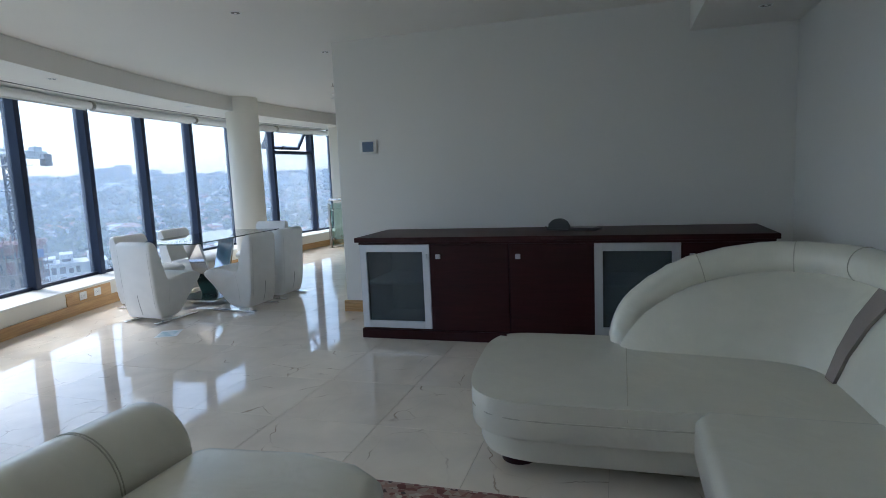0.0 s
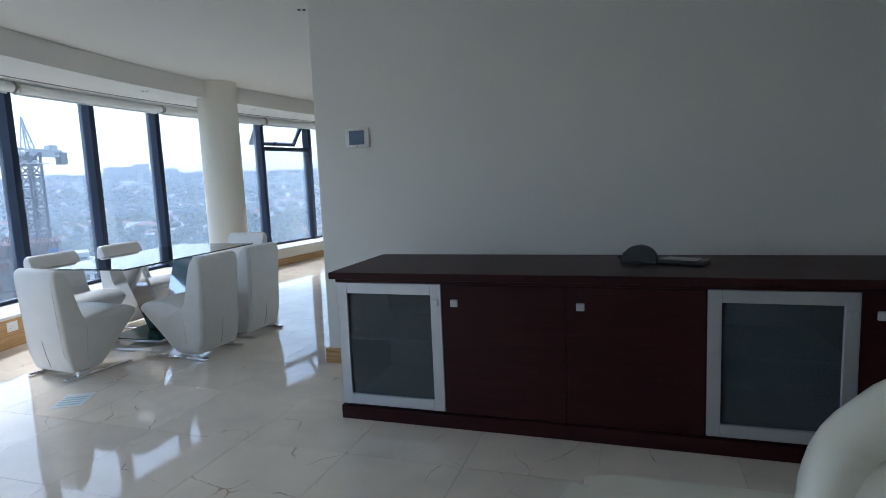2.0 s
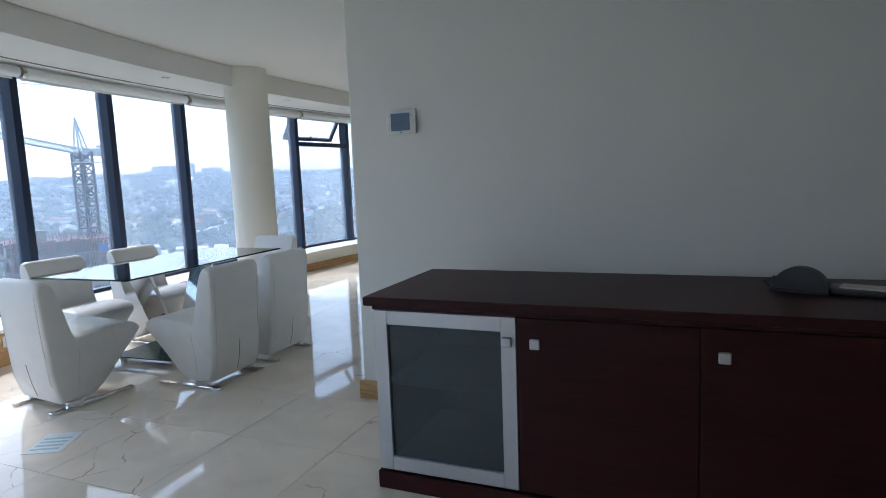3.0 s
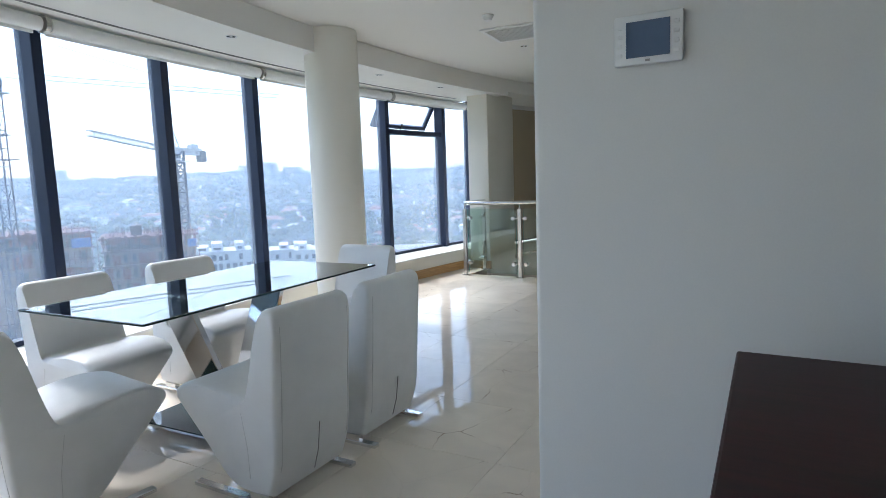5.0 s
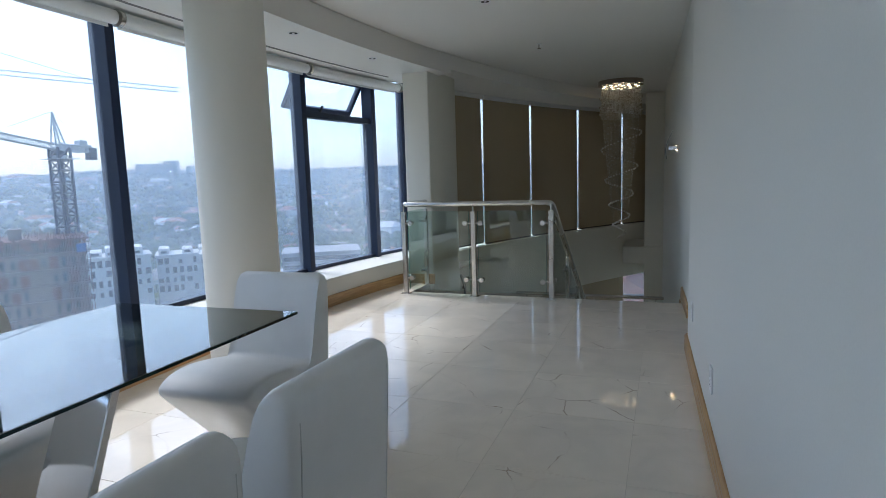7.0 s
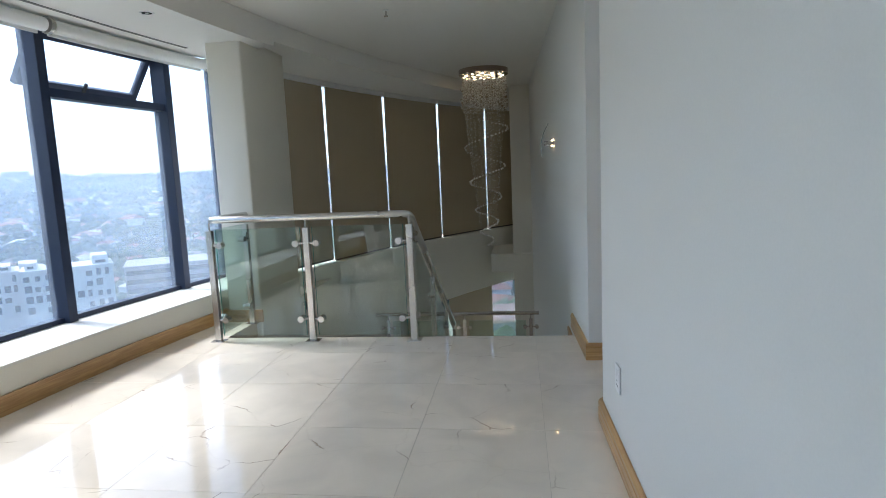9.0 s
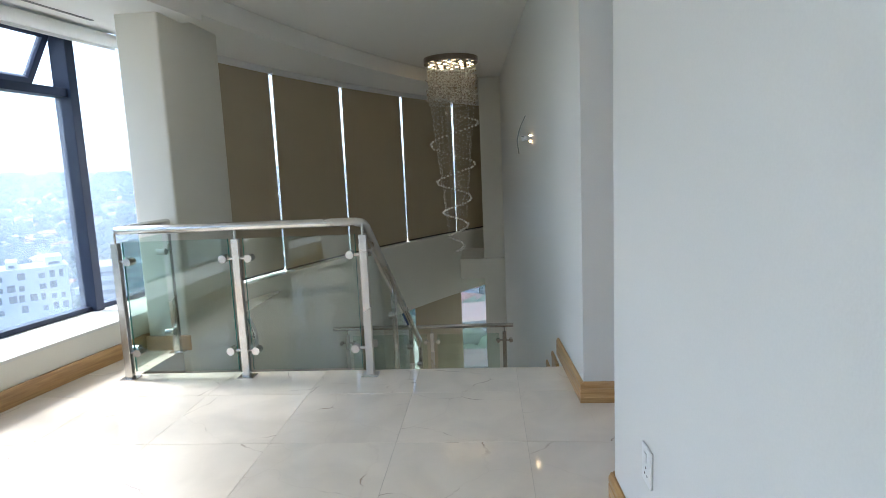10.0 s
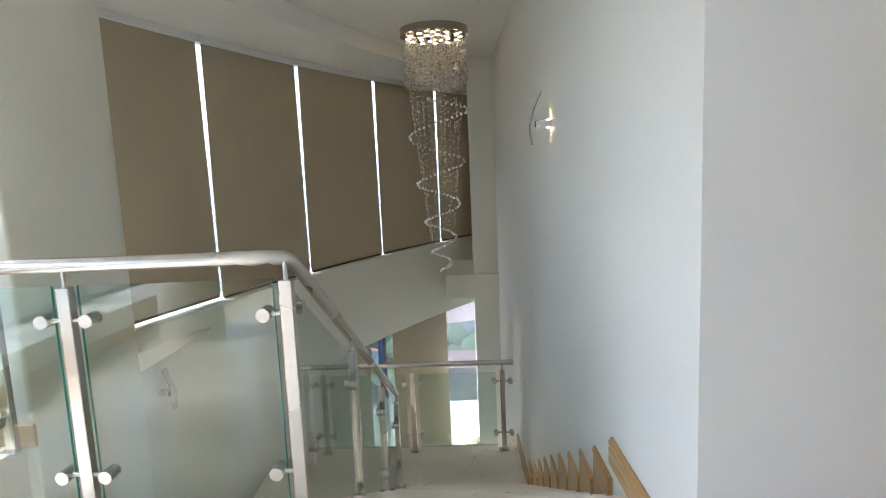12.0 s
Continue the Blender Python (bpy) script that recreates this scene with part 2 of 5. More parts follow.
blind_nt.links.new(blind_nt.nodes["Principled BSDF"].outputs[0], weave.inputs[1])
blind_nt.links.new(thin.outputs[0], weave.inputs[2])
blind_nt.links.new(weave.outputs[0], blind_nt.nodes["Material Output"].inputs["Surface"])
M_HEM = plain("dark_hem_bar", (0.07, 0.065, 0.06), 0.5, 0.3, bump=0)
M_ROLL = plain("rolled_blind_fabric", (0.80, 0.80, 0.78), 0.7, grain=300, amount=0.04)
M_BLACK = plain("black_plastic", (0.018, 0.018, 0.02), 0.35)
M_WHITEP = plain("white_plastic", (0.82, 0.82, 0.80), 0.35, amount=0.02, bump=0.0)
M_WINDOW = glass("window_glass", (0.925, 0.945, 0.945), haze_film=0.07)
# Darker tint, added to dim the bright view through the lower pane.
M_DIMMED_PANE = glass("dimmed_lower_glass", (0.72, 0.80, 0.83))
M_RAILGLASS = glass("rail_glass", (0.88, 0.95, 0.92), mirror=0.07)
M_EDGEGLASS = plain("green_glass_edge", (0.05, 0.28, 0.22), 0.1, amount=0.05, bump=0)
M_SMOKE = plain("frosted_cabinet_glass", (0.085, 0.108, 0.120), 0.24, amount=0.03, bump=0.0, coarse=1.2)
M_SMOKE.node_tree.nodes["Principled BSDF"].inputs["Alpha"].default_value = 0.62
M_SHELF = plain("cabinet_shelf_glass", (0.62, 0.70, 0.70), 0.3, bump=0)
M_LINING = plain("cabinet_lining", (0.42, 0.42, 0.41), 0.6, bump=0)
M_SCREEN = plain("lcd_screen", (0.10, 0.15, 0.24), 0.15, amount=0.05, bump=0)


# ---------------------------------------------------------------- mesh helpers
def part(name, bm, material, parent=None, label="", smooth=False):
    me = bpy.data.meshes.new(name)
    bmesh.ops.recalc_face_normals(bm, faces=bm.faces)
    bm.to_mesh(me)
    bm.free()
    me.materials.append(material)
    if smooth:
        for p in me.polygons:
            p.use_smooth = True
        me.set_sharp_from_angle(angle=radians(40))
    ob = new(name, me)
    if parent:
        ob.parent = parent
    if label:
        ob["label"] = label
    return ob


def thing(name, m, label, category, group=""):
    ob = new(name)
    ob.empty_display_size = 0.1
    ob.matrix_world = m
    return tagged(ob, label, category, group)


def box(x0, x1, y0, y1, z0, z1, bevel=0.0, seg=2, bm=None):
    out = bm or bmesh.new()
    r = bmesh.ops.create_cube(out, size=1)
    vs = r["verts"]
    for v in vs:
        v.co = Vector(((x0 + x1) / 2 + v.co.x * (x1 - x0), (y0 + y1) / 2 + v.co.y * (y1 - y0), (z0 + z1) / 2 + v.co.z * (z1 - z0)))
    if bevel:
        es = list({e for v in vs for e in v.link_edges})
        bmesh.ops.bevel(out, geom=es, offset=bevel, segments=seg, profile=0.5, affect="EDGES")
    return out


def cyl(p, q, r, n=20, r2=None, bm=None):
    """A capped cylinder or cone from p to q."""
    out = bm or bmesh.new()
    p, q = Vector(p), Vector(q)
    d = q - p
    m = Matrix.Translation((p + q) / 2) @ d.to_track_quat("Z", "Y").to_matrix().to_4x4()
    bmesh.ops.create_cone(out, cap_ends=True, segments=n, radius1=r, radius2=r if r2 is None else r2, depth=d.length, matrix=m)
    return out


def prism(points, z0, z1, bm=None):
    """An upright prism over a plan outline."""
    out = bm or bmesh.new()
    lo = [out.verts.new((x, y, z0)) for x, y in points]
    hi = [out.verts.new((x, y, z1)) for x, y in points]
    out.faces.new(lo[::-1])
    out.faces.new(hi)
    k = len(points)
    for i in range(k):
        j = (i + 1) % k
        out.faces.new((lo[i], lo[j], hi[j], hi[i]))
    return out


def arc_slab(r0, r1, a0, a1, z0, z1, step=1.0, bm=None):
    """A curved bar about the building's centre."""
    n = max(1, round((a1 - a0) / step))
    angles = [a0 + (a1 - a0) * i / n for i in range(n + 1)]
    out = bm or bmesh.new()
    rings = []
    for a in angles:
        i, o = arc(r0, a), arc(r1, a)
        rings.append([out.verts.new((*i, z0)), out.verts.new((*o, z0)), out.verts.new((*o, z1)), out.verts.new((*i, z1))])
    for p, q in zip(rings, rings[1:]):
        for k in range(4):
            out.faces.new((p[k], p[(k + 1) % 4], q[(k + 1) % 4], q[k]))
    out.faces.new(rings[0])
    out.faces.new(rings[-1][::-1])
    return out


def tube(path, r, n=12, bm=None):
    """A round tube along a list of points."""
    out = bm or bmesh.new()
    path = [Vector(p) for p in path]
    rings = []
    side = None
    for i, p in enumerate(path):
        d = (path[min(i + 1, len(path) - 1)] - path[max(i - 1, 0)]).normalized()
        if side is None:
            side = d.orthogonal().normalized()
        side = (side - d * side.dot(d)).normalized()
        up = d.cross(side)
        rad = r[i] if isinstance(r, (list, tuple)) else r
        rings.append([out.verts.new(p + rad * (side * math.cos(2 * math.pi * k / n) + up * math.sin(2 * math.pi * k / n))) for k in range(n)])
    for a, b in zip(rings, rings[1:]):
        for k in range(n):
            out.faces.new((a[k], a[(k + 1) % n], b[(k + 1) % n], b[k]))
    out.faces.new(rings[0][::-1])
    out.faces.new(rings[-1])
    return out


def structure(name, bm, material, label, category, smooth=False):
    return tagged(part(name, bm, material, None, "", smooth), label, category, kind="structure")


# ---------------------------------------------------------------- shell
def arc_points(r, a0, a1, n):
    return [tuple(arc(r, a0 + (a1 - a0) * i / n)) for i in range(n + 1)]


A_SOUTH = -43.0                        # the curve's southern end
outline = arc_points(17.2, A_SOUTH, 12.3, 40) + [(-4.88, 11.95), (-4.88, EDGE_Y), (WALL_X, EDGE_Y), (WALL_X, 9.92), (-1.1, 9.92), (-1.1, 8.9), (WALL_X, 8.9), (WALL_X, WALL_Y), (EAST_X, WALL_Y), (EAST_X, SOUTH_Y)]
floor = structure("floor", prism(outline, -0.30, -0.003), M_GROUT, "cream polished marble tile floor with thin joints", "floor")
top_outline = arc_points(17.3, A_SOUTH, 40, 60) + [(-1.6, 19.2), (-1.6, 9.92), (-1.1, 9.92), (-1.1, 8.9), (-1.6, 8.9), (-1.6, 5.3), (2.7, 5.3), (2.7, SOUTH_Y - 0.2)]
structure("ceiling", prism(top_outline, Z_CEIL, Z_CEIL + 0.2), M_CEIL, "smooth white painted ceiling", "ceiling")
structure("ceiling_soffit", arc_slab(R_SOFFIT, 17.29, A_SOUTH, 11.2, Z_SOFFIT, Z_CEIL - 0.003, 1.0), M_CEIL, "curved white dropped soffit along the windows", "ceiling")
structure("ceiling_soffit_stair", arc_slab(R_SOFFIT, 17.29, 11.2, 39.5, Z_SOFFIT + 0.045, Z_CEIL - 0.003, 1.0), M_CEIL, "curved white dropped soffit over the stair windows", "ceiling")
# Raised strip; the groove's shade is put into its dark colour.
structure("ceiling_groove_strip", arc_slab(16.93, 16.955, A_SOUTH, 10.0, Z_SOFFIT - 0.006, Z_SOFFIT - 0.001, 1.0), plain("groove_shade_paint", (0.24, 0.235, 0.225), 0.8), "thin dark strip imitating a shaded groove in the soffit", "trim")
structure("ceiling_bulkhead", box(1.5, EAST_X, SOUTH_Y, WALL_Y - 0.003, 2.52, Z_CEIL - 0.003), M_CEIL, "white dropped bulkhead along the side wall", "ceiling")


def rounded_wall(name, x0, x1, y0, y1, z0, z1, label, material=M_WALL):
    return structure(name, box(x0, x1, y0, y1, z0, z1, 0.02, 3), material, label, "wall", True)


NEAR_X = WALL_X + 0.06                # the passage wall leans in by a degree along its run
bm = prism([(NEAR_X, WALL_Y), (EAST_X + 0.2, WALL_Y), (EAST_X + 0.2, WALL_Y + 0.25), (-1.6, WALL_Y + 0.25), (-1.6, 8.94), (-2.0, 8.94)], -0.012, Z_CEIL + 0.02)
corner = [e for e in bm.edges if abs(e.verts[0].co.z - e.verts[1].co.z) > 1 and e.verts[0].co.x < -1.7]
bmesh.ops.bevel(bm, geom=corner, offset=0.02, segments=4, profile=0.5, affect="EDGES")
structure("wall_north", bm, M_WALL, "plain off-white wall behind the sideboard and along the passage", "wall", True)
rounded_wall("wall_east", EAST_X, EAST_X + 0.2, SOUTH_Y, WALL_Y + 0.1, -0.012, Z_CEIL + 0.02, "plain off-white painted side wall")
rounded_wall("wall_south", -8.0, EAST_X + 0.2, SOUTH_Y - 0.2, SOUTH_Y, -0.012, Z_CEIL + 0.02, "plain off-white painted end wall")
# the wall beside the stair runs down to the lower floor and leans a little inwards
stair_wall = [(-1.955, 9.92), (-2.26, 18.6), (-1.5, 18.9), (-1.1, 9.92)]
structure("wall_stair", prism(stair_wall, LOW_Z, Z_CEIL + 0.02), M_WALL, "tall off-white painted wall beside the stair", "wall")
structure("wall_recess", box(-1.25, -1.12, 8.89, 9.93, -0.012, Z_CEIL + 0.02), M_WALL, "wall closing the door recess", "wall")

# ---------------------------------------------------------------- curved window front
structure("window_curb", arc_slab(R_CURB, 17.42, A_SOUTH, 12.3, -0.30, Z_SILL, 1.0), M_CREAM, "low cream painted curb wall under the windows", "wall")
structure("window_sill", arc_slab(R_CURB - 0.012, 17.27, A_SOUTH, 12.2, Z_SILL + 0.002, Z_SILL + 0.022, 1.0), M_WALL, "white window sill on the low curb", "sill")
structure("baseboard_curved", arc_slab(R_CURB - 0.022, R_CURB - 0.002, A_SOUTH, 12.2, -0.006, 0.118, 1.0), M_OAK, "golden oak skirting along the curved curb", "baseboard")
STEP = 3.66
MULL = [1.82 - STEP * k for k in range(12, -1, -1)] + [5.77, 10.07, 14.2]


def mullion(a, name="mullion"):
    c = arc(R_GLASS, a)
    bm = box(-0.04, 0.04, -0.10, 0.06, Z_SILL + 0.02, 2.549, 0.004, 1)
    bmesh.ops.transform(bm, matrix=pose(c.x, c.y, 0, 0, 0, 90 - a), verts=bm.verts)
    return bm


for i, (a0, a1) in enumerate(zip(MULL, MULL[1:])):
    opening = a0 == 5.77
    w = thing("window_%d" % (i + 1), Matrix(), "navy-framed window with an open top-hung sash" if opening else "tall navy-framed fixed window pane in the curved front", "window", "curved front windows")
    w["kind"] = "structure"
    part("frame", mullion(a0), M_NAVY, w)
    part("bottom_rail", arc_slab(R_GLASS - 0.05, R_GLASS + 0.04, a0 + 0.12, a1 - 0.12, Z_SILL + 0.023, Z_SILL + 0.06), M_NAVY, w)
    part("top_rail", arc_slab(R_GLASS - 0.05, R_GLASS + 0.04, a0 + 0.12, a1 - 0.12, 2.50, 2.549), M_NAVY, w)
    head = 2.0 if opening else 2.50
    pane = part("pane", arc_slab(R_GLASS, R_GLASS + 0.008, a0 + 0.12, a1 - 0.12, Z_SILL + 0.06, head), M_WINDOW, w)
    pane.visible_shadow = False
    if opening:
        part("transom", arc_slab(R_GLASS - 0.07, R_GLASS + 0.04, a0 + 0.12, a1 - 0.12, 2.0, 2.065), M_NAVY, w)
        c = arc(R_GLASS + 0.02, (a0 + a1) / 2)
        half, drop = 0.60, 0.44
        place = Matrix.Translation((c.x, c.y, 2.50)) @ Matrix.Rotation(radians(90 - (a0 + a1) / 2), 4, "Z") @ Matrix.Rotation(radians(32), 4, "X")
        sash = box(-half, -half + 0.055, -0.025, 0.025, -drop, 0)
        box(half - 0.055, half, -0.025, 0.025, -drop, 0, bm=sash)
        box(-half + 0.055, half - 0.055, -0.025, 0.025, -drop, -drop + 0.055, bm=sash)
        box(-half + 0.055, half - 0.055, -0.025, 0.025, -0.05, 0, bm=sash)
        bmesh.ops.transform(sash, matrix=place, verts=sash.verts)
        sash = part("sash", sash, M_NAVY, w, "opened navy sash")
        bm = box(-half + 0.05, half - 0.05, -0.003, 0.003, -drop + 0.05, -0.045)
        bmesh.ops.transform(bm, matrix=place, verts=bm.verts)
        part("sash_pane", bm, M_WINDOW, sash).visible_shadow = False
        bm = box(-0.012, 0.012, -0.05, -0.025, -drop, -drop + 0.10, 0.004, 1)
        bmesh.ops.transform(bm, matrix=place, verts=bm.verts)
        part("handle", bm, M_BLACK, sash)

# ---------------------------------------------------------------- columns
bm = cyl((-4.94, 7.76, -0.01), (-4.94, 7.76, Z_CEIL - 0.003), 0.255, 48)
structure("column_round", bm, M_CREAM, "round cream painted column beside the dining table", "column", True)
structure("column_square", box(-5.15, -4.82, 11.07, 12.05, LOW_Z, Z_SOFFIT + 0.1, 0.02, 3), M_CREAM, "square cream painted column at the stair", "column", True)

# ---------------------------------------------------------------- stairwell
structure("wall_spandrel", arc_slab(17.02, 17.42, 12.3, 38, -0.95, 0.17, 1.0), M_CREAM, "curved cream painted band under the blinds", "wall")
structure("wall_lower_curved", arc_slab(17.02, 17.42, -8, 23.2, LOW_Z + 0.1, -0.951, 1.0), M_CREAM, "curved cream wall of the lower storey", "wall")
structure("wall_lower_base", arc_slab(17.02, 17.42, -8, 38, LOW_Z - 0.3, LOW_Z + 0.1, 1.0), M_CREAM, "low cream curb under the lower windows", "wall")
structure("floor_lower", box(-8, -1.3, 2, 20, LOW_Z - 0.4, LOW_Z), M_MARBLE, "cream marble floor of the lower storey", "floor")
structure("wall_lower_south", box(-8, -1.3, 5.0, 5.2, LOW_Z, -0.302), M_CREAM, "cream wall of the lower storey", "wall")
structure("wall_lower_east", box(-1.6, -1.3, 5.2, 9.9, LOW_Z, -0.302), M_CREAM, "cream wall of the lower storey", "wall")
structure("pilaster", box(-2.53, -2.1, 16.5, 19.2, LOW_Z, Z_CEIL - 0.002), M_CREAM, "narrow cream pilaster at the stair wall", "column")
structure("beam_block", box(-2.93, -2.15, 16.42, 17.8, -0.50, -0.17), M_CREAM, "short cream beam beside the pilaster", "beam")

BL = [13.3, 18.6, 23.33, 28.35, 33.3, 37.6]
for a0, a1 in zip(BL, BL[1:]):
    b = thing("roller_blind", Matrix(), "lowered taupe fabric roller blind over a stair window", "blind", "lowered roller blinds")
    hem = 0.195 if a0 < 14 else 0.1705
    cloth = arc_slab(R_BLIND, R_BLIND + 0.004, a0 + 0.11, a1 - 0.11, hem + 0.014, 2.55)
    for v in cloth.verts:              # the sheets widen a little towards their hems
        d = Vector((v.co.x - CX, v.co.y - CY))
        side = 1 if math.degrees(math.atan2(d.y, -d.x)) > (a0 + a1) / 2 else -1
        d.rotate(Matrix.Rotation(radians(-side * 0.065 * (2.5 - v.co.z) / 2.3), 2))
        v.co.x, v.co.y = CX + d.x, CY + d.y
    part("fabric", cloth, M_BLIND, b)
    part("bottom_bar", arc_slab(R_BLIND - 0.008, R_BLIND + 0.012, a0 + 0.13, a1 - 0.13, hem, hem + 0.022), M_HEM, b, "dark hem bar")
    part("cassette", arc_slab(R_BLIND - 0.04, R_BLIND + 0.05, a0 + 0.02, a1 - 0.02, 2.528, 2.592), M_ROLL, b)
for i, (a0, a1) in enumerate(zip(BL, BL[1:])):
    w = thing("window_stair_%d" % (i + 1), Matrix(), "tall window behind a lowered blind at the stair", "window", "stair windows")
    w["kind"] = "structure"
    part("frame", arc_slab(R_GLASS - 0.05, R_GLASS + 0.04, a0 - 1.0, a0 - 0.75, 0.17, 2.594), M_NAVY, w)
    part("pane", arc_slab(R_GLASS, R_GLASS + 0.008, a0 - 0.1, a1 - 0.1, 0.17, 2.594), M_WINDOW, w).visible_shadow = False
LOWB = [(23.3, 26.9), (28.75, 33.5)]
for a0, a1 in LOWB:
    b = thing("roller_blind", Matrix(), "lowered taupe fabric roller blind over a lower window", "blind", "lower roller blinds")
    part("fabric", arc_slab(R_BLIND, R_BLIND + 0.004, a0, a1, LOW_Z + 0.12, -0.96), M_BLIND, b)
w = thing("window_lower", Matrix(), "tall clear window of the lower storey", "window")
w["kind"] = "structure"
for a in (28.45, 33.6):
    part("frame", arc_slab(R_GLASS - 0.05, R_GLASS + 0.04, a, a + 0.2, LOW_Z + 0.1, -0.95), M_NAVY, w)
part("pane", arc_slab(R_GLASS, R_GLASS + 0.008, 23.25, 38, LOW_Z + 0.1, -0.95), M_DIMMED_PANE, w).visible_shadow = False

# the flight and its landing
XL, XR = -3.22, -1.96
for k in range(10):
    z = -RISER * (k + 1)
    y0 = EDGE_Y + TREAD * k
    y1 = y0 + TREAD if k < 9 else 14.5
    x0 = XL if k < 9 else -4.75
    structure("stair_step", box(x0, XR - 0.04 * k * TREAD + 0.1, y0, y1 + 0.01, z - 0.20, z, 0.006, 1), M_MARBLE, "cream marble stair tread" if k < 9 else "cream marble half landing of the stair", "step")
for k in range(9):
    z = LAND_Z - RISER * (k + 1)
    y1 = EDGE_Y + TREAD * (9 - k)
    structure("stair_step", box(-4.75, -3.4, y1 - TREAD, y1 + 0.01, z - 0.20, z, 0.006, 1), M_MARBLE, "cream marble tread of the lower flight", "step")


# ---------------------------------------------------------------- balustrade
def post_parts(parent, x, y, z0, h=0.925, clamps=(), cz=(0.185, 0.80)):
    p = part("post", box(x - 0.025, x + 0.025, y - 0.02, y + 0.02, z0, z0 + h, 0.003, 1), M_STEEL, parent)
    part("base_plate", box(x - 0.055, x + 0.055, y - 0.045, y + 0.045, z0, z0 + 0.008, 0.002, 1), M_STEEL, p)
    part("rail_pin", cyl((x, y, z0 + h), (x, y, z0 + h + 0.065), 0.008, 10), M_STEEL, p)
    for dx, dy in clamps:
        for c in cz:
            q = Vector((x, y, z0 + c))
            d = Vector((dx, dy, 0))
            bm = cyl(q, q + d * 0.075, 0.011, 12)
            side = Vector((-dy, dx, 0)) if abs(dx) > abs(dy) else Vector((1, 0, 0))
            if abs(dx) > abs(dy):
                side = Vector((0, -1, 0))
            c0 = q + d * 0.085
            cyl(c0 - side * 0.03, c0 + side * 0.035, 0.026, 20, bm=bm)
            part("glass_clamp", bm, M_STEEL, p, smooth=True)
    return p


RX = [-4.90, -4.085, -3.25]
RY = 10.415
rail = thing("balustrade", pose(0, 0, 0), "stainless steel balustrade with clear glass panels at the stair head", "railing")
post_parts(rail, RX[0], RY, 0, clamps=[(1, 0), (0, 1)])
post_parts(rail, RX[1], RY, 0, clamps=[(-1, 0), (1, 0)])
post_parts(rail, RX[2], RY, 0, clamps=[(-1, 0), (0, 1)])
post_parts(rail, RX[0] + 0.02, 11.0, 0, clamps=[(0, -1)])
for x0, x1 in ((RX[0] + 0.05, RX[1] - 0.05), (RX[1] + 0.05, RX[2] - 0.05)):
    part("glass_panel", box(x0, x1, RY - 0.005, RY + 0.005, 0.05, 0.93), M_RAILGLASS, rail)
    part("glass_edge", box(x0 - 0.001, x0 + 0.001, RY - 0.005, RY + 0.005, 0.05, 0.93), M_EDGEGLASS, rail)
    part("glass_edge", box(x1 - 0.001, x1 + 0.001, RY - 0.005, RY + 0.005, 0.05, 0.93), M_EDGEGLASS, rail)
part("glass_panel", box(RX[0] + 0.005, RX[0] + 0.015, RY + 0.05, 10.95, 0.05, 0.93), M_RAILGLASS, rail)
SL = RISER / TREAD
RS, RZ0 = 0.605, 0.965                   # the stair rail's fall and its height at the first post


def rail_z(y):
    return RZ0 - RS * (y - RY - 0.12)


part("handrail", tube([(RX[0], 11.06, 1.008), (RX[0], RY + 0.05, 1.008), (RX[0] + 0.02, RY + 0.01, 1.008), (RX[0] + 0.06, RY, 1.008), (RX[2] - 0.09, RY, 1.008), (RX[2] - 0.04, RY + 0.008, 1.007), (RX[2] - 0.012, RY + 0.03, 1.0), (RX[2] - 0.002, RY + 0.07, 0.985), (RX[2], RY + 0.12, RZ0), (RX[2], 13.06, rail_z(13.06))], 0.028, 16), M_STEEL, rail, "polished round steel handrail", True)
for y in (11.45, 12.35, 13.02):
    z = -RISER * (int((y - EDGE_Y) / TREAD) + 1)
    post_parts(rail, RX[2], y, z, rail_z(y) - 0.09 - z, clamps=[(0, -1)], cz=(0.2, rail_z(y) - 0.25 - z))
for y0, y1 in ((10.48, 11.40), (11.50, 12.30), (12.40, 12.97)):
    bm = bmesh.new()
    vs = []
    for x in (RX[2] - 0.005, RX[2] + 0.005):
        vs.append([bm.verts.new((x, y, z)) for y, z in ((y0, -SL * (y0 - EDGE_Y)), (y1, -SL * (y1 - EDGE_Y)), (y1, rail_z(y1) - 0.13), (y0, rail_z(y0) - 0.13))])
    bm.faces.new(vs[0])
    bm.faces.new(vs[1][::-1])
    for k in range(4):
        bm.faces.new((vs[0][k], vs[0][(k + 1) % 4], vs[1][(k + 1) % 4], vs[1][k]))
    part("glass_panel", bm, M_RAILGLASS, rail)
low = thing("balustrade", pose(0, 0, 0), "stainless steel balustrade with glass along the half landing", "railing")
for x in (-4.4, -3.25, -2.28):
    post_parts(low, x, 14.36, LAND_Z, 0.90, clamps=[(-1, 0), (1, 0)], cz=(0.2, 0.78))
part("handrail", tube([(-4.7, 14.36, LAND_Z + 0.985), (-2.16, 14.36, LAND_Z + 0.985)], 0.028, 16), M_STEEL, low, smooth=True)
for x0, x1 in ((-4.33, -3.32), (-3.18, -2.35)):
    part("glass_panel", box(x0, x1, 14.355, 14.365, LAND_Z + 0.05, LAND_Z + 0.88), M_RAILGLASS, low)


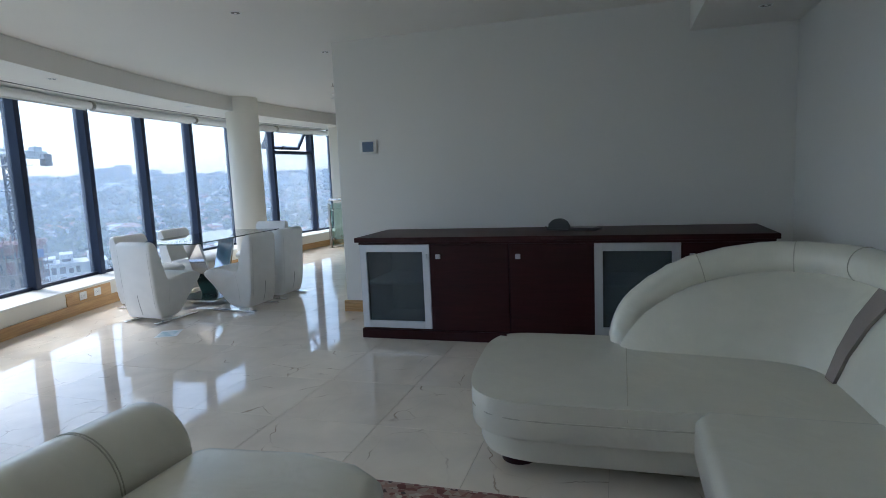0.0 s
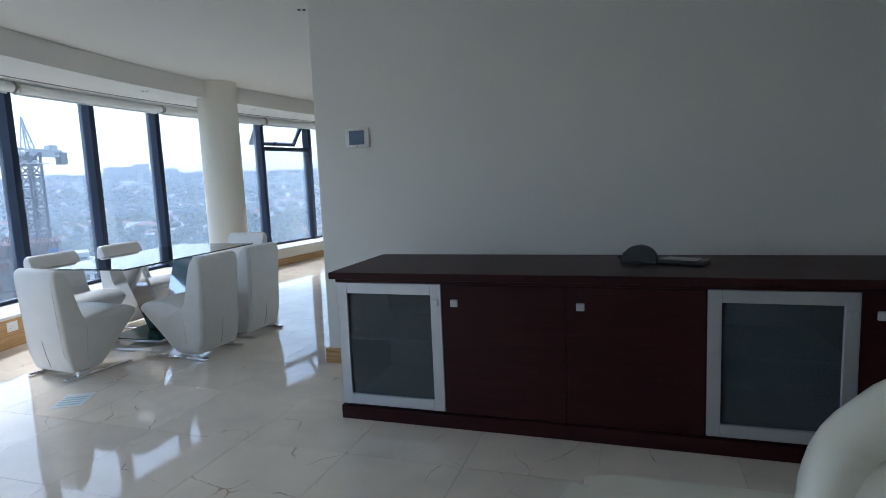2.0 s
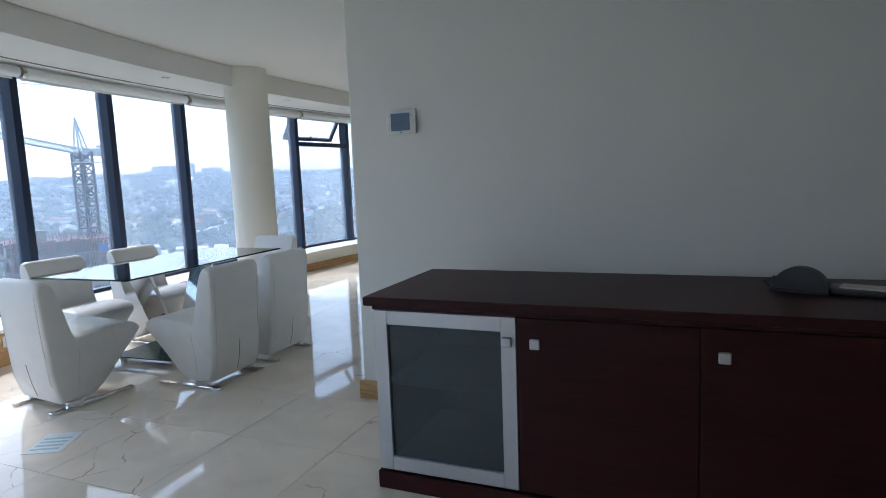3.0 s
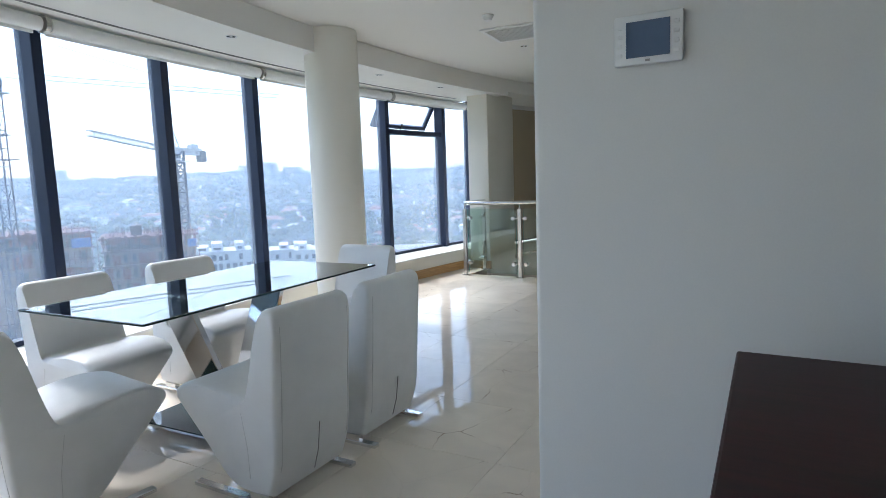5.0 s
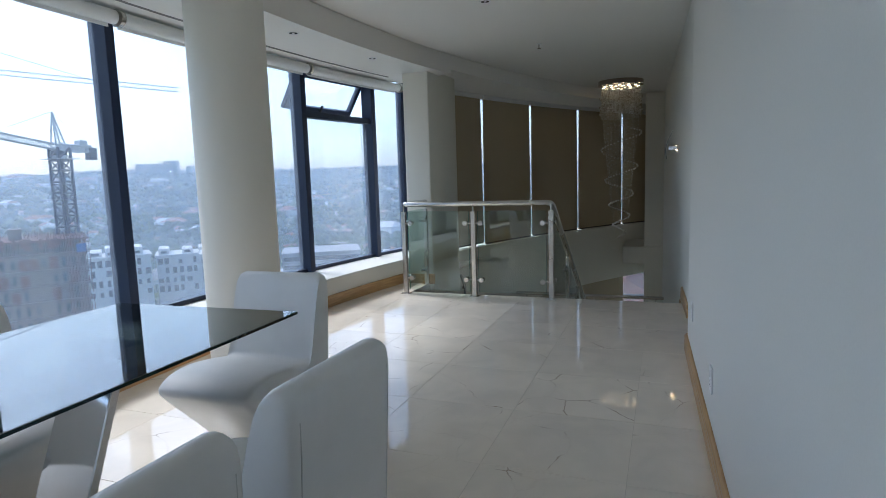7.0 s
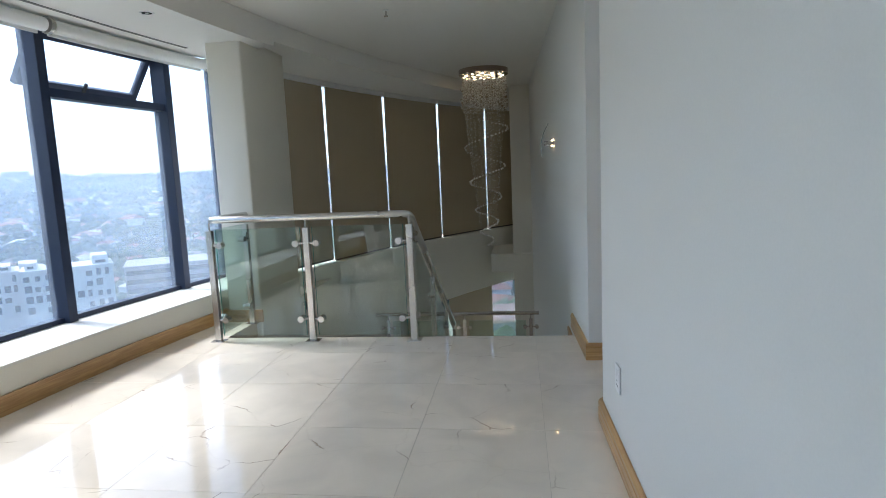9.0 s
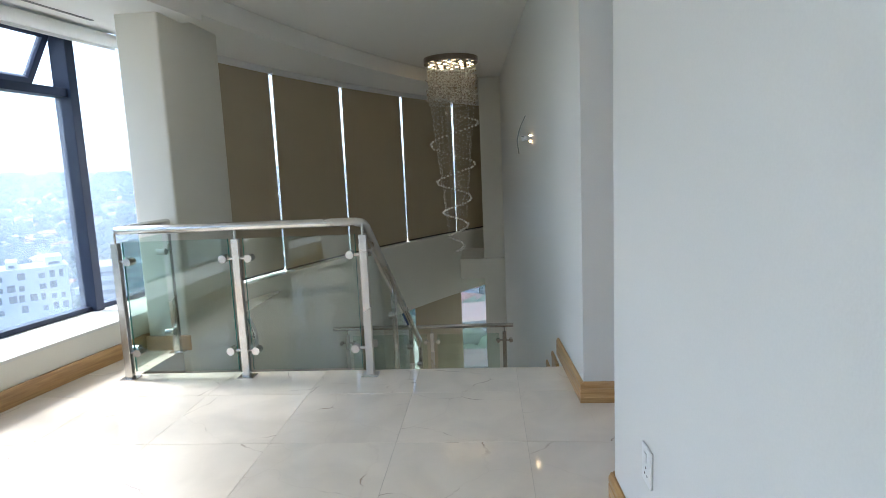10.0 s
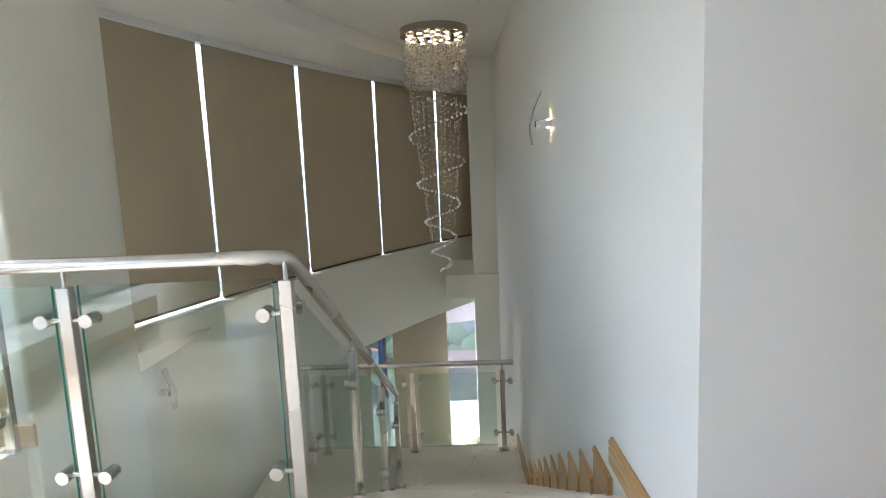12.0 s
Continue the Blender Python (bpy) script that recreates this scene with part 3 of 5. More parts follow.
# ---------------------------------------------------------------- dining table and chairs
def smooth_line(pts, n):
    """Points of a Catmull-Rom line through pts."""
    pts = [Vector(p) for p in pts]
    out = []
    for i in range(len(pts) - 1):
        p0, p1, p2, p3 = pts[max(i - 1, 0)], pts[i], pts[i + 1], pts[min(i + 2, len(pts) - 1)]
        for k in range(n):
            u = k / n
            out.append(0.5 * (2 * p1 + (p2 - p0) * u + (2 * p0 - 5 * p1 + 4 * p2 - p3) * u * u + (3 * p1 - p0 - 3 * p2 + p3) * u ** 3))
    return out + [pts[-1]]


def lofted(rows):
    """A closed skin over rows of equal length."""
    bm = bmesh.new()
    vs = [[bm.verts.new(p) for p in r] for r in rows]
    n = len(rows[0])
    for p, q in zip(vs, vs[1:]):
        for k in range(n):
            bm.faces.new((p[k], p[(k + 1) % n], q[(k + 1) % n], q[k]))
    bm.faces.new(vs[0][::-1])
    bm.faces.new(vs[-1])
    return bm


M_SEAM = plain("seam_thread", (0.60, 0.60, 0.585), 0.7, bump=0)

M_SLIT = plain("seam_slit", (0.24, 0.24, 0.24), 0.8, bump=0)


def dining_chair(m):
    c = thing("dining_chair", m, "white leather cantilevered dining chair on chrome sled bars", "chair", "chairs round the dining table")
    side = [(-0.19, 0.055), (-0.235, 0.20), (-0.255, 0.45), (-0.27, 0.70), (-0.27, 0.81), (-0.25, 0.845), (-0.205, 0.848), (-0.178, 0.80), (-0.150, 0.70), (-0.118, 0.55), (-0.102, 0.482), (-0.086, 0.460), (-0.05, 0.458), (0.06, 0.478), (0.20, 0.490), (0.31, 0.476), (0.364, 0.448), (0.378, 0.424), (0.354, 0.382), (0.195, 0.218), (0.065, 0.085), (-0.03, 0.05)]
    loop = smooth_line([(0, y, z) for y, z in side] + [(0, -0.19, 0.055)], 3)[:-1]
    w = 0.24
    bm = lofted([[Vector((x, -0.03 + (p.y + 0.03) * 1.0, p.z)) + (Vector((0, -0.02, 0.42)) - Vector((0, p.y, p.z))).normalized() * inset for p in loop] for x, inset in ((-w, 0.030), (-w + 0.004, 0.018), (-w + 0.012, 0.008), (-w + 0.03, 0.0), (w - 0.03, 0.0), (w - 0.012, 0.008), (w - 0.004, 0.018), (w, 0.030))])
    shell = part("upholstery", bm, M_WHITE_LEATHER, c, "smooth white leather shell", True)
    for s in (-1, 1):
        part("seam", tube([(s * (w - 0.03), -0.271, 0.78), (s * (w - 0.03), -0.270, 0.70), (s * (w - 0.03), -0.256, 0.45), (s * (w - 0.03), -0.236, 0.20), (s * (w - 0.03), -0.20, 0.09)], 0.002, 5), M_SEAM, shell, "stitched seam")
        part("seam", tube([(s * (w + 0.0005), -0.05, 0.40), (s * (w + 0.0005), -0.075, 0.25), (s * (w + 0.0005), -0.08, 0.12)], 0.0012, 5), M_SEAM, shell)
    part("seam", tube([(0, -0.2595, 0.31), (0, -0.2545, 0.27), (0.004, -0.2400, 0.18), (0, -0.215, 0.09)], 0.002, 5), M_SLIT, shell, "dark centre slit")
    for s in (-1, 1):
        part("sled_bar", box(s * 0.215 - 0.02, s * 0.215 + 0.02, -0.26, 0.29, 0.002, 0.022, 0.003, 1), M_CHROME, c)
        part("spacer", box(s * 0.215 - 0.015, s * 0.215 + 0.015, -0.16, -0.06, 0.02, 0.055), M_CHROME, c)
    return c


first = dining_chair(pose(-3.81, 4.43, 0, 0, 0, -6))
for x, y, rz in ((-3.15, 5.04, 90), (-3.165, 5.68, 90), (-4.53, 5.03, -90), (-4.55, 5.80, -90), (-3.95, 6.64, 180)):
    copy_thing(first, pose(x, y, 0, 0, 0, rz))

table = thing("dining_table", pose(-3.955, 5.50, 0, 0, 0, 2.5), "glass-topped dining table with crossed chrome legs", "table")
TW, TL, TZ = 0.455, 0.875, 0.78
M_TABLE = glass("table_glass", (0.30, 0.36, 0.36), mirror=0.16)
M_TABLE_EDGE = plain("black_glass_edge", (0.01, 0.03, 0.03), 0.1, bump=0)
part("tabletop", box(-TW, TW, -TL, TL, TZ - 0.012, TZ, 0.002, 1), M_TABLE, table, "dark clear glass top")
bm = box(-TW - 0.001, TW + 0.001, -TL - 0.001, -TL + 0.002, TZ - 0.011, TZ - 0.002)
box(-TW - 0.001, TW + 0.001, TL - 0.002, TL + 0.001, TZ - 0.011, TZ - 0.002, bm=bm)
box(-TW - 0.001, -TW + 0.002, -TL + 0.002, TL - 0.002, TZ - 0.011, TZ - 0.002, bm=bm)
box(TW - 0.002, TW + 0.001, -TL + 0.002, TL - 0.002, TZ - 0.011, TZ - 0.002, bm=bm)
part("glass_edge", bm, M_TABLE_EDGE, table)
for e in (-1, 1):
    bm = box(-0.11, 0.11, -0.018, 0.018, 0, 0.80, 0.004, 1)
    bmesh.ops.transform(bm, matrix=pose(0, e * 0.07, 0.03, -e * 22, 0, 0), verts=bm.verts)
    part("leg", bm, M_CHROME, table, "mirror-polished slanting plate")
    bm = box(-0.13, 0.13, -0.06, 0.06, TZ - 0.022, TZ - 0.013, 0.002, 1)
    bmesh.ops.translate(bm, vec=(0, e * 0.365, 0), verts=bm.verts)
    part("top_plate", bm, M_CHROME, table)
foot = part("base", box(-0.28, 0.28, -0.40, 0.40, 0.03, 0.055, 0.004, 1), M_CHROME, table)
part("base_glass", box(-0.30, 0.30, -0.42, 0.42, 0.056, 0.064, 0.002, 1), M_TABLE_EDGE, foot)
for x in (-0.24, 0.24):
    for y in (-0.36, 0.36):
        part("foot", cyl((x, y, 0.0), (x, y, 0.031), 0.02, 12), M_CHROME, foot)

# ---------------------------------------------------------------- sideboard
sb = thing("sideboard", pose(-1.25, 4.02, 0), "long dark mahogany sideboard with two frosted glass doors", "sideboard")
SW, SD, SH = 3.23, 0.74, 0.89
part("top", box(-0.02, SW + 0.02, -0.02, SD + 0.01, SH - 0.04, SH, 0.006, 2), M_MAHOG, sb)
carcass = part("body", box(0.0, SW, SD - 0.02, SD, 0.085, SH - 0.041), M_MAHOG, sb)
part("front_rail", box(0.0, SW, 0.026, 0.06, 0.8275, SH - 0.041), M_MAHOG, carcass)
part("bottom_board", box(0.02, SW - 0.02, 0.045, SD - 0.021, 0.085, 0.103), M_MAHOG, carcass)
for x in (0.0, 0.635, 1.305, 1.97, 2.595, SW - 0.02):
    part("upright", box(x, x + 0.02, 0.045, SD - 0.021, 0.104, SH - 0.041), M_MAHOG, carcass)
for x0, x1 in ((0.021, 0.634), (1.991, 2.594)):
    part("shelf", box(x0, x1, 0.09, SD - 0.022, 0.470, 0.486), M_SHELF, carcass, "pale glass shelf")
    part("lining", box(x0, x1, SD - 0.03, SD - 0.021, 0.11, SH - 0.05), M_LINING, carcass)
part("plinth", box(-0.012, SW + 0.012, 0.028, SD, 0, 0.083, 0.004, 1), M_MAHOG, sb)
DOORS = [(0.008, 0.643, True), (0.647, 1.313, False), (1.316, 1.978, False), (1.982, 2.603, True), (2.607, 3.222, False)]
for x0, x1, glazed in DOORS:
    z0, z1 = 0.10, 0.825
    if glazed:
        d = part("door", box(x0, x1, 0.036, 0.040, z0, z1), M_SMOKE, sb, "frosted grey glass")
        f = 0.062
        bm = box(x0, x0 + f, 0.022, 0.042, z0, z1, 0.002, 1)
        box(x1 - f, x1, 0.022, 0.042, z0, z1, 0.002, 1, bm)
        box(x0 + f, x1 - f, 0.022, 0.042, z0, z0 + f, 0.002, 1, bm)
        box(x0 + f, x1 - f, 0.022, 0.042, z1 - f, z1, 0.002, 1, bm)
        part("door_frame", bm, M_ALU, d, "satin aluminium frame")
        kx = x1 - 0.035
    else:
        d = part("door", box(x0, x1, 0.022, 0.042, z0, z1, 0.002, 1), M_MAHOG, sb)
        kx = x0 + 0.075
    part("knob", box(kx - 0.02, kx + 0.02, 0.002, 0.020, 0.705, 0.745, 0.003, 1), M_ALU, d, "square aluminium knob")

# ---------------------------------------------------------------- sofas
def speckle(name, cols, scale, rough=0.95):
    """Patches of several natural colours, one to a cell."""
    m, nt, b = nodes_of(name)
    L = nt.links.new
    tc = nt.nodes.new("ShaderNodeTexCoord")
    v = nt.nodes.new("ShaderNodeTexVoronoi")
    v.inputs["Scale"].default_value = scale
    L(tc.outputs["Object"], v.inputs["Vector"])
    sep = nt.nodes.new("ShaderNodeSeparateColor")
    L(v.outputs["Color"], sep.inputs[0])
    ramp = nt.nodes.new("ShaderNodeValToRGB")
    ramp.color_ramp.interpolation = "CONSTANT"
    while len(ramp.color_ramp.elements) < len(cols):
        ramp.color_ramp.elements.new(0.5)
    for e, (p, c) in zip(ramp.color_ramp.elements, cols):
        e.position, e.color = p, (*c, 1)
    L(sep.outputs[0], ramp.inputs["Fac"])
    n = nt.nodes.new("ShaderNodeTexNoise")
    n.inputs["Scale"].default_value = scale * 0.3
    L(tc.outputs["Object"], n.inputs["Vector"])
    mr = nt.nodes.new("ShaderNodeMapRange")
    mr.inputs["To Min"].default_value, mr.inputs["To Max"].default_value = 0.7, 1.3
    L(n.outputs["Fac"], mr.inputs["Value"])
    sc = nt.nodes.new("ShaderNodeVectorMath")
    sc.operation = "SCALE"
    L(ramp.outputs[0], sc.inputs[0])
    L(mr.outputs[0], sc.inputs["Scale"])
    L(sc.outputs[0], b.inputs["Base Color"])
    b.inputs["Roughness"].default_value = rough
    b.inputs["Specular IOR Level"].default_value = 0.1
    return m


def cushion(outline, z0, z1, r_top, r_low=0.02):
    bm = prism(outline, z0, z1)
    top = [e for e in bm.edges if all(abs(v.co.z - z1) < 1e-5 for v in e.verts)]
    bmesh.ops.bevel(bm, geom=top, offset=r_top, segments=4, profile=0.5, affect="EDGES")
    crown = max(bm.faces, key=lambda f: f.calc_area() * f.normal.z)
    bmesh.ops.inset_region(bm, faces=[crown], thickness=0.11, depth=0.012)
    low = [e for e in bm.edges if all(abs(v.co.z - z0) < 1e-5 for v in e.verts)]
    bmesh.ops.bevel(bm, geom=low, offset=r_low, segments=2, profile=0.5, affect="EDGES")
    return bm


M_STITCH = plain("cream_stitching", (0.56, 0.53, 0.43), 0.7, bump=0)
M_SUEDE = plain("taupe_suede_strap", (0.30, 0.255, 0.225), 0.85, grain=200, amount=0.15)
sofa = thing("corner_sofa", pose(0, 0, 0), "cream leather corner sofa with a rolled curved back", "sofa")
S_OUT = [tuple(p)[:2] for p in smooth_line([(1.26, 1.90, 0), (0.62, 1.88, 0), (0.46, 1.89, 0), (0.35, 1.93, 0), (0.26, 2.03, 0), (0.21, 2.20, 0), (0.185, 2.45, 0), (0.172, 2.72, 0), (0.185, 2.86, 0), (0.225, 2.955, 0), (0.31, 3.005, 0), (0.45, 3.02, 0), (1.0, 3.02, 0)], 4)] + [(1.95, 3.02), (1.95, 1.90)]
seat = part("seat", cushion(S_OUT, 0.205, 0.385, 0.055), M_CREAM_LEATHER, sofa, smooth=True)
shrunk = [(0.97 + (x - 0.97) * 0.955, 2.45 + (y - 2.45) * 0.86) for x, y in S_OUT]
part("seat_base", cushion(shrunk, 0.055, 0.235, 0.03, 0.045), M_CREAM_LEATHER, sofa, smooth=True)
part("seam", tube([(0.955, 1.885, 0.33), (0.955, 1.91, 0.378), (0.955, 1.955, 0.3875), (0.955, 2.06, 0.3985), (0.955, 2.45, 0.3985), (0.955, 2.72, 0.3985)], 0.003, 6), M_STITCH, seat)
part("seam", tube([(x, y, 0.305) for x, y in [(1.25, 1.897), (0.62, 1.877), (0.46, 1.887), (0.348, 1.928), (0.257, 2.028), (0.207, 2.20), (0.182, 2.45), (0.167, 2.75)]], 0.003, 6), M_STITCH, seat)
SIDE = [(1.21, -1.2), (1.21, 1.86), (1.25, 1.95), (1.95, 1.95), (1.95, -1.2)]
seat2 = part("seat", cushion(SIDE, 0.205, 0.39, 0.045), M_CREAM_LEATHER, sofa, smooth=True)
part("seat_base", cushion([(1.30, -1.15), (1.30, 1.90), (1.95, 1.90), (1.95, -1.15)], 0.055, 0.215, 0.01, 0.03), M_CREAM_LEATHER, sofa, smooth=True)
for x, y in ((0.45, 2.15), (0.40, 2.80), (1.38, 0.0)):
    part("foot", cyl((x, y, 0), (x, y, 0.075), 0.085, 20), M_MAHOG, sofa, "dark wooden foot", True)
base_line = smooth_line([(0.90, 2.80, 0), (1.0, 2.71, 0), (1.32, 2.67, 0), (1.5, 2.65, 0), (1.65, 2.62, 0), (1.76, 2.56, 0), (1.82, 2.45, 0), (1.835, 2.25, 0), (1.85, 1.9, 0), (1.87, 1.0, 0), (1.87, -1.1, 0)], 5)
top_line = smooth_line([(0.945, 2.93, 0.40), (1.01, 3.00, 0.565), (1.23, 3.04, 0.735), (1.46, 3.05, 0.815), (1.70, 3.04, 0.855), (1.92, 2.96, 0.862), (2.06, 2.80, 0.86), (2.12, 2.5, 0.855), (2.13, 2.0, 0.85), (2.13, 1.0, 0.84), (2.13, -1.1, 0.83)], 5)
rows, straps = [], []
for i, (b, c) in enumerate(zip(base_line, top_line)):
    d = Vector((c.x - b.x, c.y - b.y, 0)).normalized()
    h = c.z
    bulge = 0.055
    row = []
    for u in (0.0, 0.15, 0.35, 0.6, 0.85, 1.0):
        p = Vector((b.x, b.y, 0.30)).lerp(Vector((c.x, c.y, h)), u)
        row.append(p - d * bulge * math.sin(math.pi * min(1, u * 1.15)) + Vector((0, 0, 0.3 * bulge * math.sin(math.pi * u))))
    rear = Vector((c.x, c.y, h)) + d * 0.13
    row += [Vector((c.x, c.y, h + 0.02)) + d * 0.06, Vector((min(rear.x, 2.29), rear.y, h - 0.10)), Vector((min(rear.x, 2.29), rear.y, 0.10)), Vector((b.x, b.y, 0.10)) + d * 0.10]
    rows.append(row)
back = part("backrest", lofted(rows), M_CREAM_LEATHER, sofa, smooth=True)
rim = [Vector((min(c.x, 2.19), c.y, c.z)) for c in top_line]
radii = [0.09 + 0.004 * noise.noise((i * 0.9, 0, 4)) + (0.003 * (-1) ** i if 4 < i < 13 else 0) for i in range(len(rim))]
part("rolled_rim", tube([(0.925, 2.90, 0.33)] + [tuple(p) for p in rim], [0.05] + radii, 18), M_CREAM_LEATHER, sofa, "padded rolled leather rim", True)
for k in (13, 23, 31):
    c = rim[k]
    t = (rim[k + 1] - rim[k - 1]).normalized()
    s1 = t.orthogonal().normalized()
    s2 = t.cross(s1)
    part("seam", tube([c + (s1 * math.cos(a) + s2 * math.sin(a)) * (radii[k] + 0.001) for a in [2 * math.pi * n / 24 for n in range(25)]], 0.003, 5), M_STITCH, back)
diag = [rows[30 + round(n * 6 / 6)][n].lerp(rows[31 + round(n * 6 / 6)][n], 0.0) for n in range(7)]
wide = [rows[32 + n][n] for n in range(7)]
bm = bmesh.new()
d = Vector((-0.012, -0.004, 0.008))
rims = [[bm.verts.new(p + d * k) for p in line] for line, k in ((diag, 1.2), ([p.lerp(q, 1.1) for p, q in zip(diag, wide)], 1.2), ([p.lerp(q, 1.1) for p, q in zip(diag, wide)], -0.6), (diag, -0.6))]
for n in range(6):
    for k in range(4):
        bm.faces.new((rims[k][n], rims[(k + 1) % 4][n], rims[(k + 1) % 4][n + 1], rims[k][n + 1]))
part("strap", bm, M_SUEDE, back, "taupe suede strap", True)

chaise = thing("sofa", pose(-0.60, 1.20, 0, 0, 0, -3), "cream leather sofa with a rolled backrest", "sofa")
C_OUT = [(0.02, -2.6), (0.0, -0.06), (0.06, 0.0), (0.45, 0.06), (0.66, 0.03), (0.78, -0.04), (0.84, -0.16), (0.86, -0.4), (0.86, -2.6)]
cseat = part("seat", cushion(C_OUT, 0.205, 0.43, 0.075), M_CREAM_LEATHER, chaise, smooth=True)
part("seat_base", cushion([(0.43 + (x - 0.43) * 0.92, (y + 1.3) * 0.96 - 1.3) for x, y in C_OUT], 0.055, 0.215, 0.01, 0.03), M_CREAM_LEATHER, chaise, smooth=True)
ring = [(-0.20 + 0.19 * math.cos(a), 0.395 + 0.185 * math.sin(a)) for a in [2 * math.pi * k / 28 for k in range(28)]]
rrows = []
for y, s in ((-2.6, 1), (-0.10, 1), (-0.05, 0.985), (-0.03, 0.94), (-0.02, 0.86)):
    rrows.append([Vector((-0.20 + (x + 0.20) * s, y, 0.395 + (z - 0.395) * s)) for x, z in ring])
roll = part("rolled_back", lofted(rrows), M_CREAM_LEATHER, chaise, "padded rolled leather back", True)
part("back_base", box(-0.36, 0.02, -2.6, -0.10, 0.055, 0.38, 0.03, 3), M_CREAM_LEATHER, chaise, smooth=True)
for dy in (-0.34, -0.352):
    part("seam", tube([(-0.20 + 0.191 * math.cos(a), dy, 0.395 + 0.186 * math.sin(a)) for a in [2 * math.pi * k / 32 for k in range(33)]], 0.0025, 5), M_STITCH, roll)
for x, y in ((0.72, -0.25), (0.10, -0.25), (0.72, -2.4)):
    part("foot", cyl((x, y, 0), (x, y, 0.075), 0.05, 16), M_MAHOG, chaise, "dark wooden foot", True)

M_RUG = speckle("rug_field", [(0, (0.30, 0.15, 0.13)), (0.4, (0.38, 0.24, 0.20)), (0.7, (0.22, 0.10, 0.09)), (0.85, (0.45, 0.36, 0.30))], 28)
M_RUG_EDGE = speckle("rug_border", [(0, (0.42, 0.30, 0.26)), (0.5, (0.28, 0.13, 0.12)), (0.75, (0.50, 0.42, 0.36)), (0.9, (0.14, 0.10, 0.10))], 45)
rug = thing("rug", pose(0.35, 0.2, 0), "faded red patterned wool rug on the marble", "rug")
part("field", box(-0.72, 0.68, -1.5, 1.36, 0.0, 0.010), M_RUG, rug)
for y0, y1, m in ((1.36, 1.40, M_STITCH), (1.40, 1.52, M_RUG_EDGE), (1.52, 1.56, M_RUG), (1.56, 1.575, M_RUG_EDGE)):
    part("border", box(-0.88, 0.84, y0, y1 - 0.001, 0.0, 0.011), m, rug)
for k in range(40):
    x = -0.86 + 0.043 * k
    part("motif", cyl((x, 1.46, 0.0105), (x, 1.46, 0.0125), 0.013, 8), M_RUG if k % 2 else M_STITCH, rug)

# ---------------------------------------------------------------- skirtings
def skirting_run(name, p, q, z0=0.0):
    """A board with a bead and two grooves, proud of the wall, from p to q on the plan; the wall lies to its right."""
    p, q = Vector(p), Vector(q)
    d = (q - p).normalized()
    n = Vector((-d.y, d.x))
    prof = [(0.001, 0), (0.020, 0), (0.020, 0.030), (0.017, 0.033), (0.020, 0.036), (0.020, 0.072), (0.017, 0.075), (0.017, 0.080), (0.020, 0.083), (0.020, 0.100), (0.010, 0.118), (0.001, 0.118)]
    bm = bmesh.new()
    ends = [[bm.verts.new((*(e + n * a), z0 + b)) for a, b in prof] for e in (p, q)]
    bm.faces.new(ends[0])
    bm.faces.new(ends[1][::-1])
    for k in range(len(prof)):
        j = (k + 1) % len(prof)
        bm.faces.new((ends[0][k], ends[0][j], ends[1][j], ends[1][k]))
    return structure(name, bm, M_OAK, "golden oak skirting board with moulded grooves", "baseboard")


skirting_run("baseboard_corridor", (NEAR_X - 0.0004, WALL_Y - 0.02), (-2.0004, 8.94))
skirting_run("baseboard_north", (EAST_X, WALL_Y), (NEAR_X - 0.02, WALL_Y))
skirting_run("baseboard_recess", (-1.402, 9.92), (-1.976, 9.92))
skirting_run("baseboard_recess_side", (-2.0, 8.94), (-1.402, 8.94))

# the oak skirting that steps down beside the flight
WS = (2.26 - 1.955) / (18.6 - 9.92)    # lean of the stair wall


def wall_x(y):
    return -1.955 - WS * (y - 9.92)


skirting_run("baseboard_stair_head", (-1.9552, 9.90), (wall_x(10.77), 10.77))
for k in range(1, 10):
    y0, y1 = 10.455 + TREAD * k, 10.77 + TREAD * k
    z0, z1 = -RISER * (k + 1), -RISER * k + 0.10
    x = wall_x(y0)
    bm = box(x - 0.022, x - 0.002, y0, y1, z0, z1, 0.004, 1)
    box(x - 0.025, x - 0.022, y0, y1 - 0.006, z1 - 0.035, z1 - 0.012, bm=bm)
    structure("baseboard_step", bm, M_OAK, "short oak skirting board stepping down the stair", "baseboard")
skirting_run("baseboard_landing", (wall_x(13.6), 13.6), (wall_x(14.5), 14.5), LAND_Z)
structure("baseboard_column", box(-5.165, -4.805, 11.050, 11.072, -0.005, 0.115, 0.004, 1), M_OAK, "oak skirting at the foot of the square column", "baseboard")

# ---------------------------------------------------------------- recess door
door = thing("door_1", pose(-1.37, 8.94, 0), "closed golden oak door in the wall recess", "door")
door["kind"] = "structure"
part("leaf", box(0.02, 0.06, 0.06, 0.90, 0.005, 2.06, 0.003, 1), M_OAK, door)
part("jamb", box(-0.03, 0.08, 0.90, 0.978, 0, 2.14, 0.004, 1), M_OAK, door)
part("jamb", box(-0.03, 0.08, 0.002, 0.06, 0, 2.14, 0.004, 1), M_OAK, door)
part("head", box(-0.03, 0.08, 0.06, 0.90, 2.07, 2.14, 0.004, 1), M_OAK, door)
structure("wall_over_door", box(-1.40, -1.29, 8.942, 9.918, 2.142, Z_CEIL - 0.002), M_WALL, "wall above the recess door", "wall")

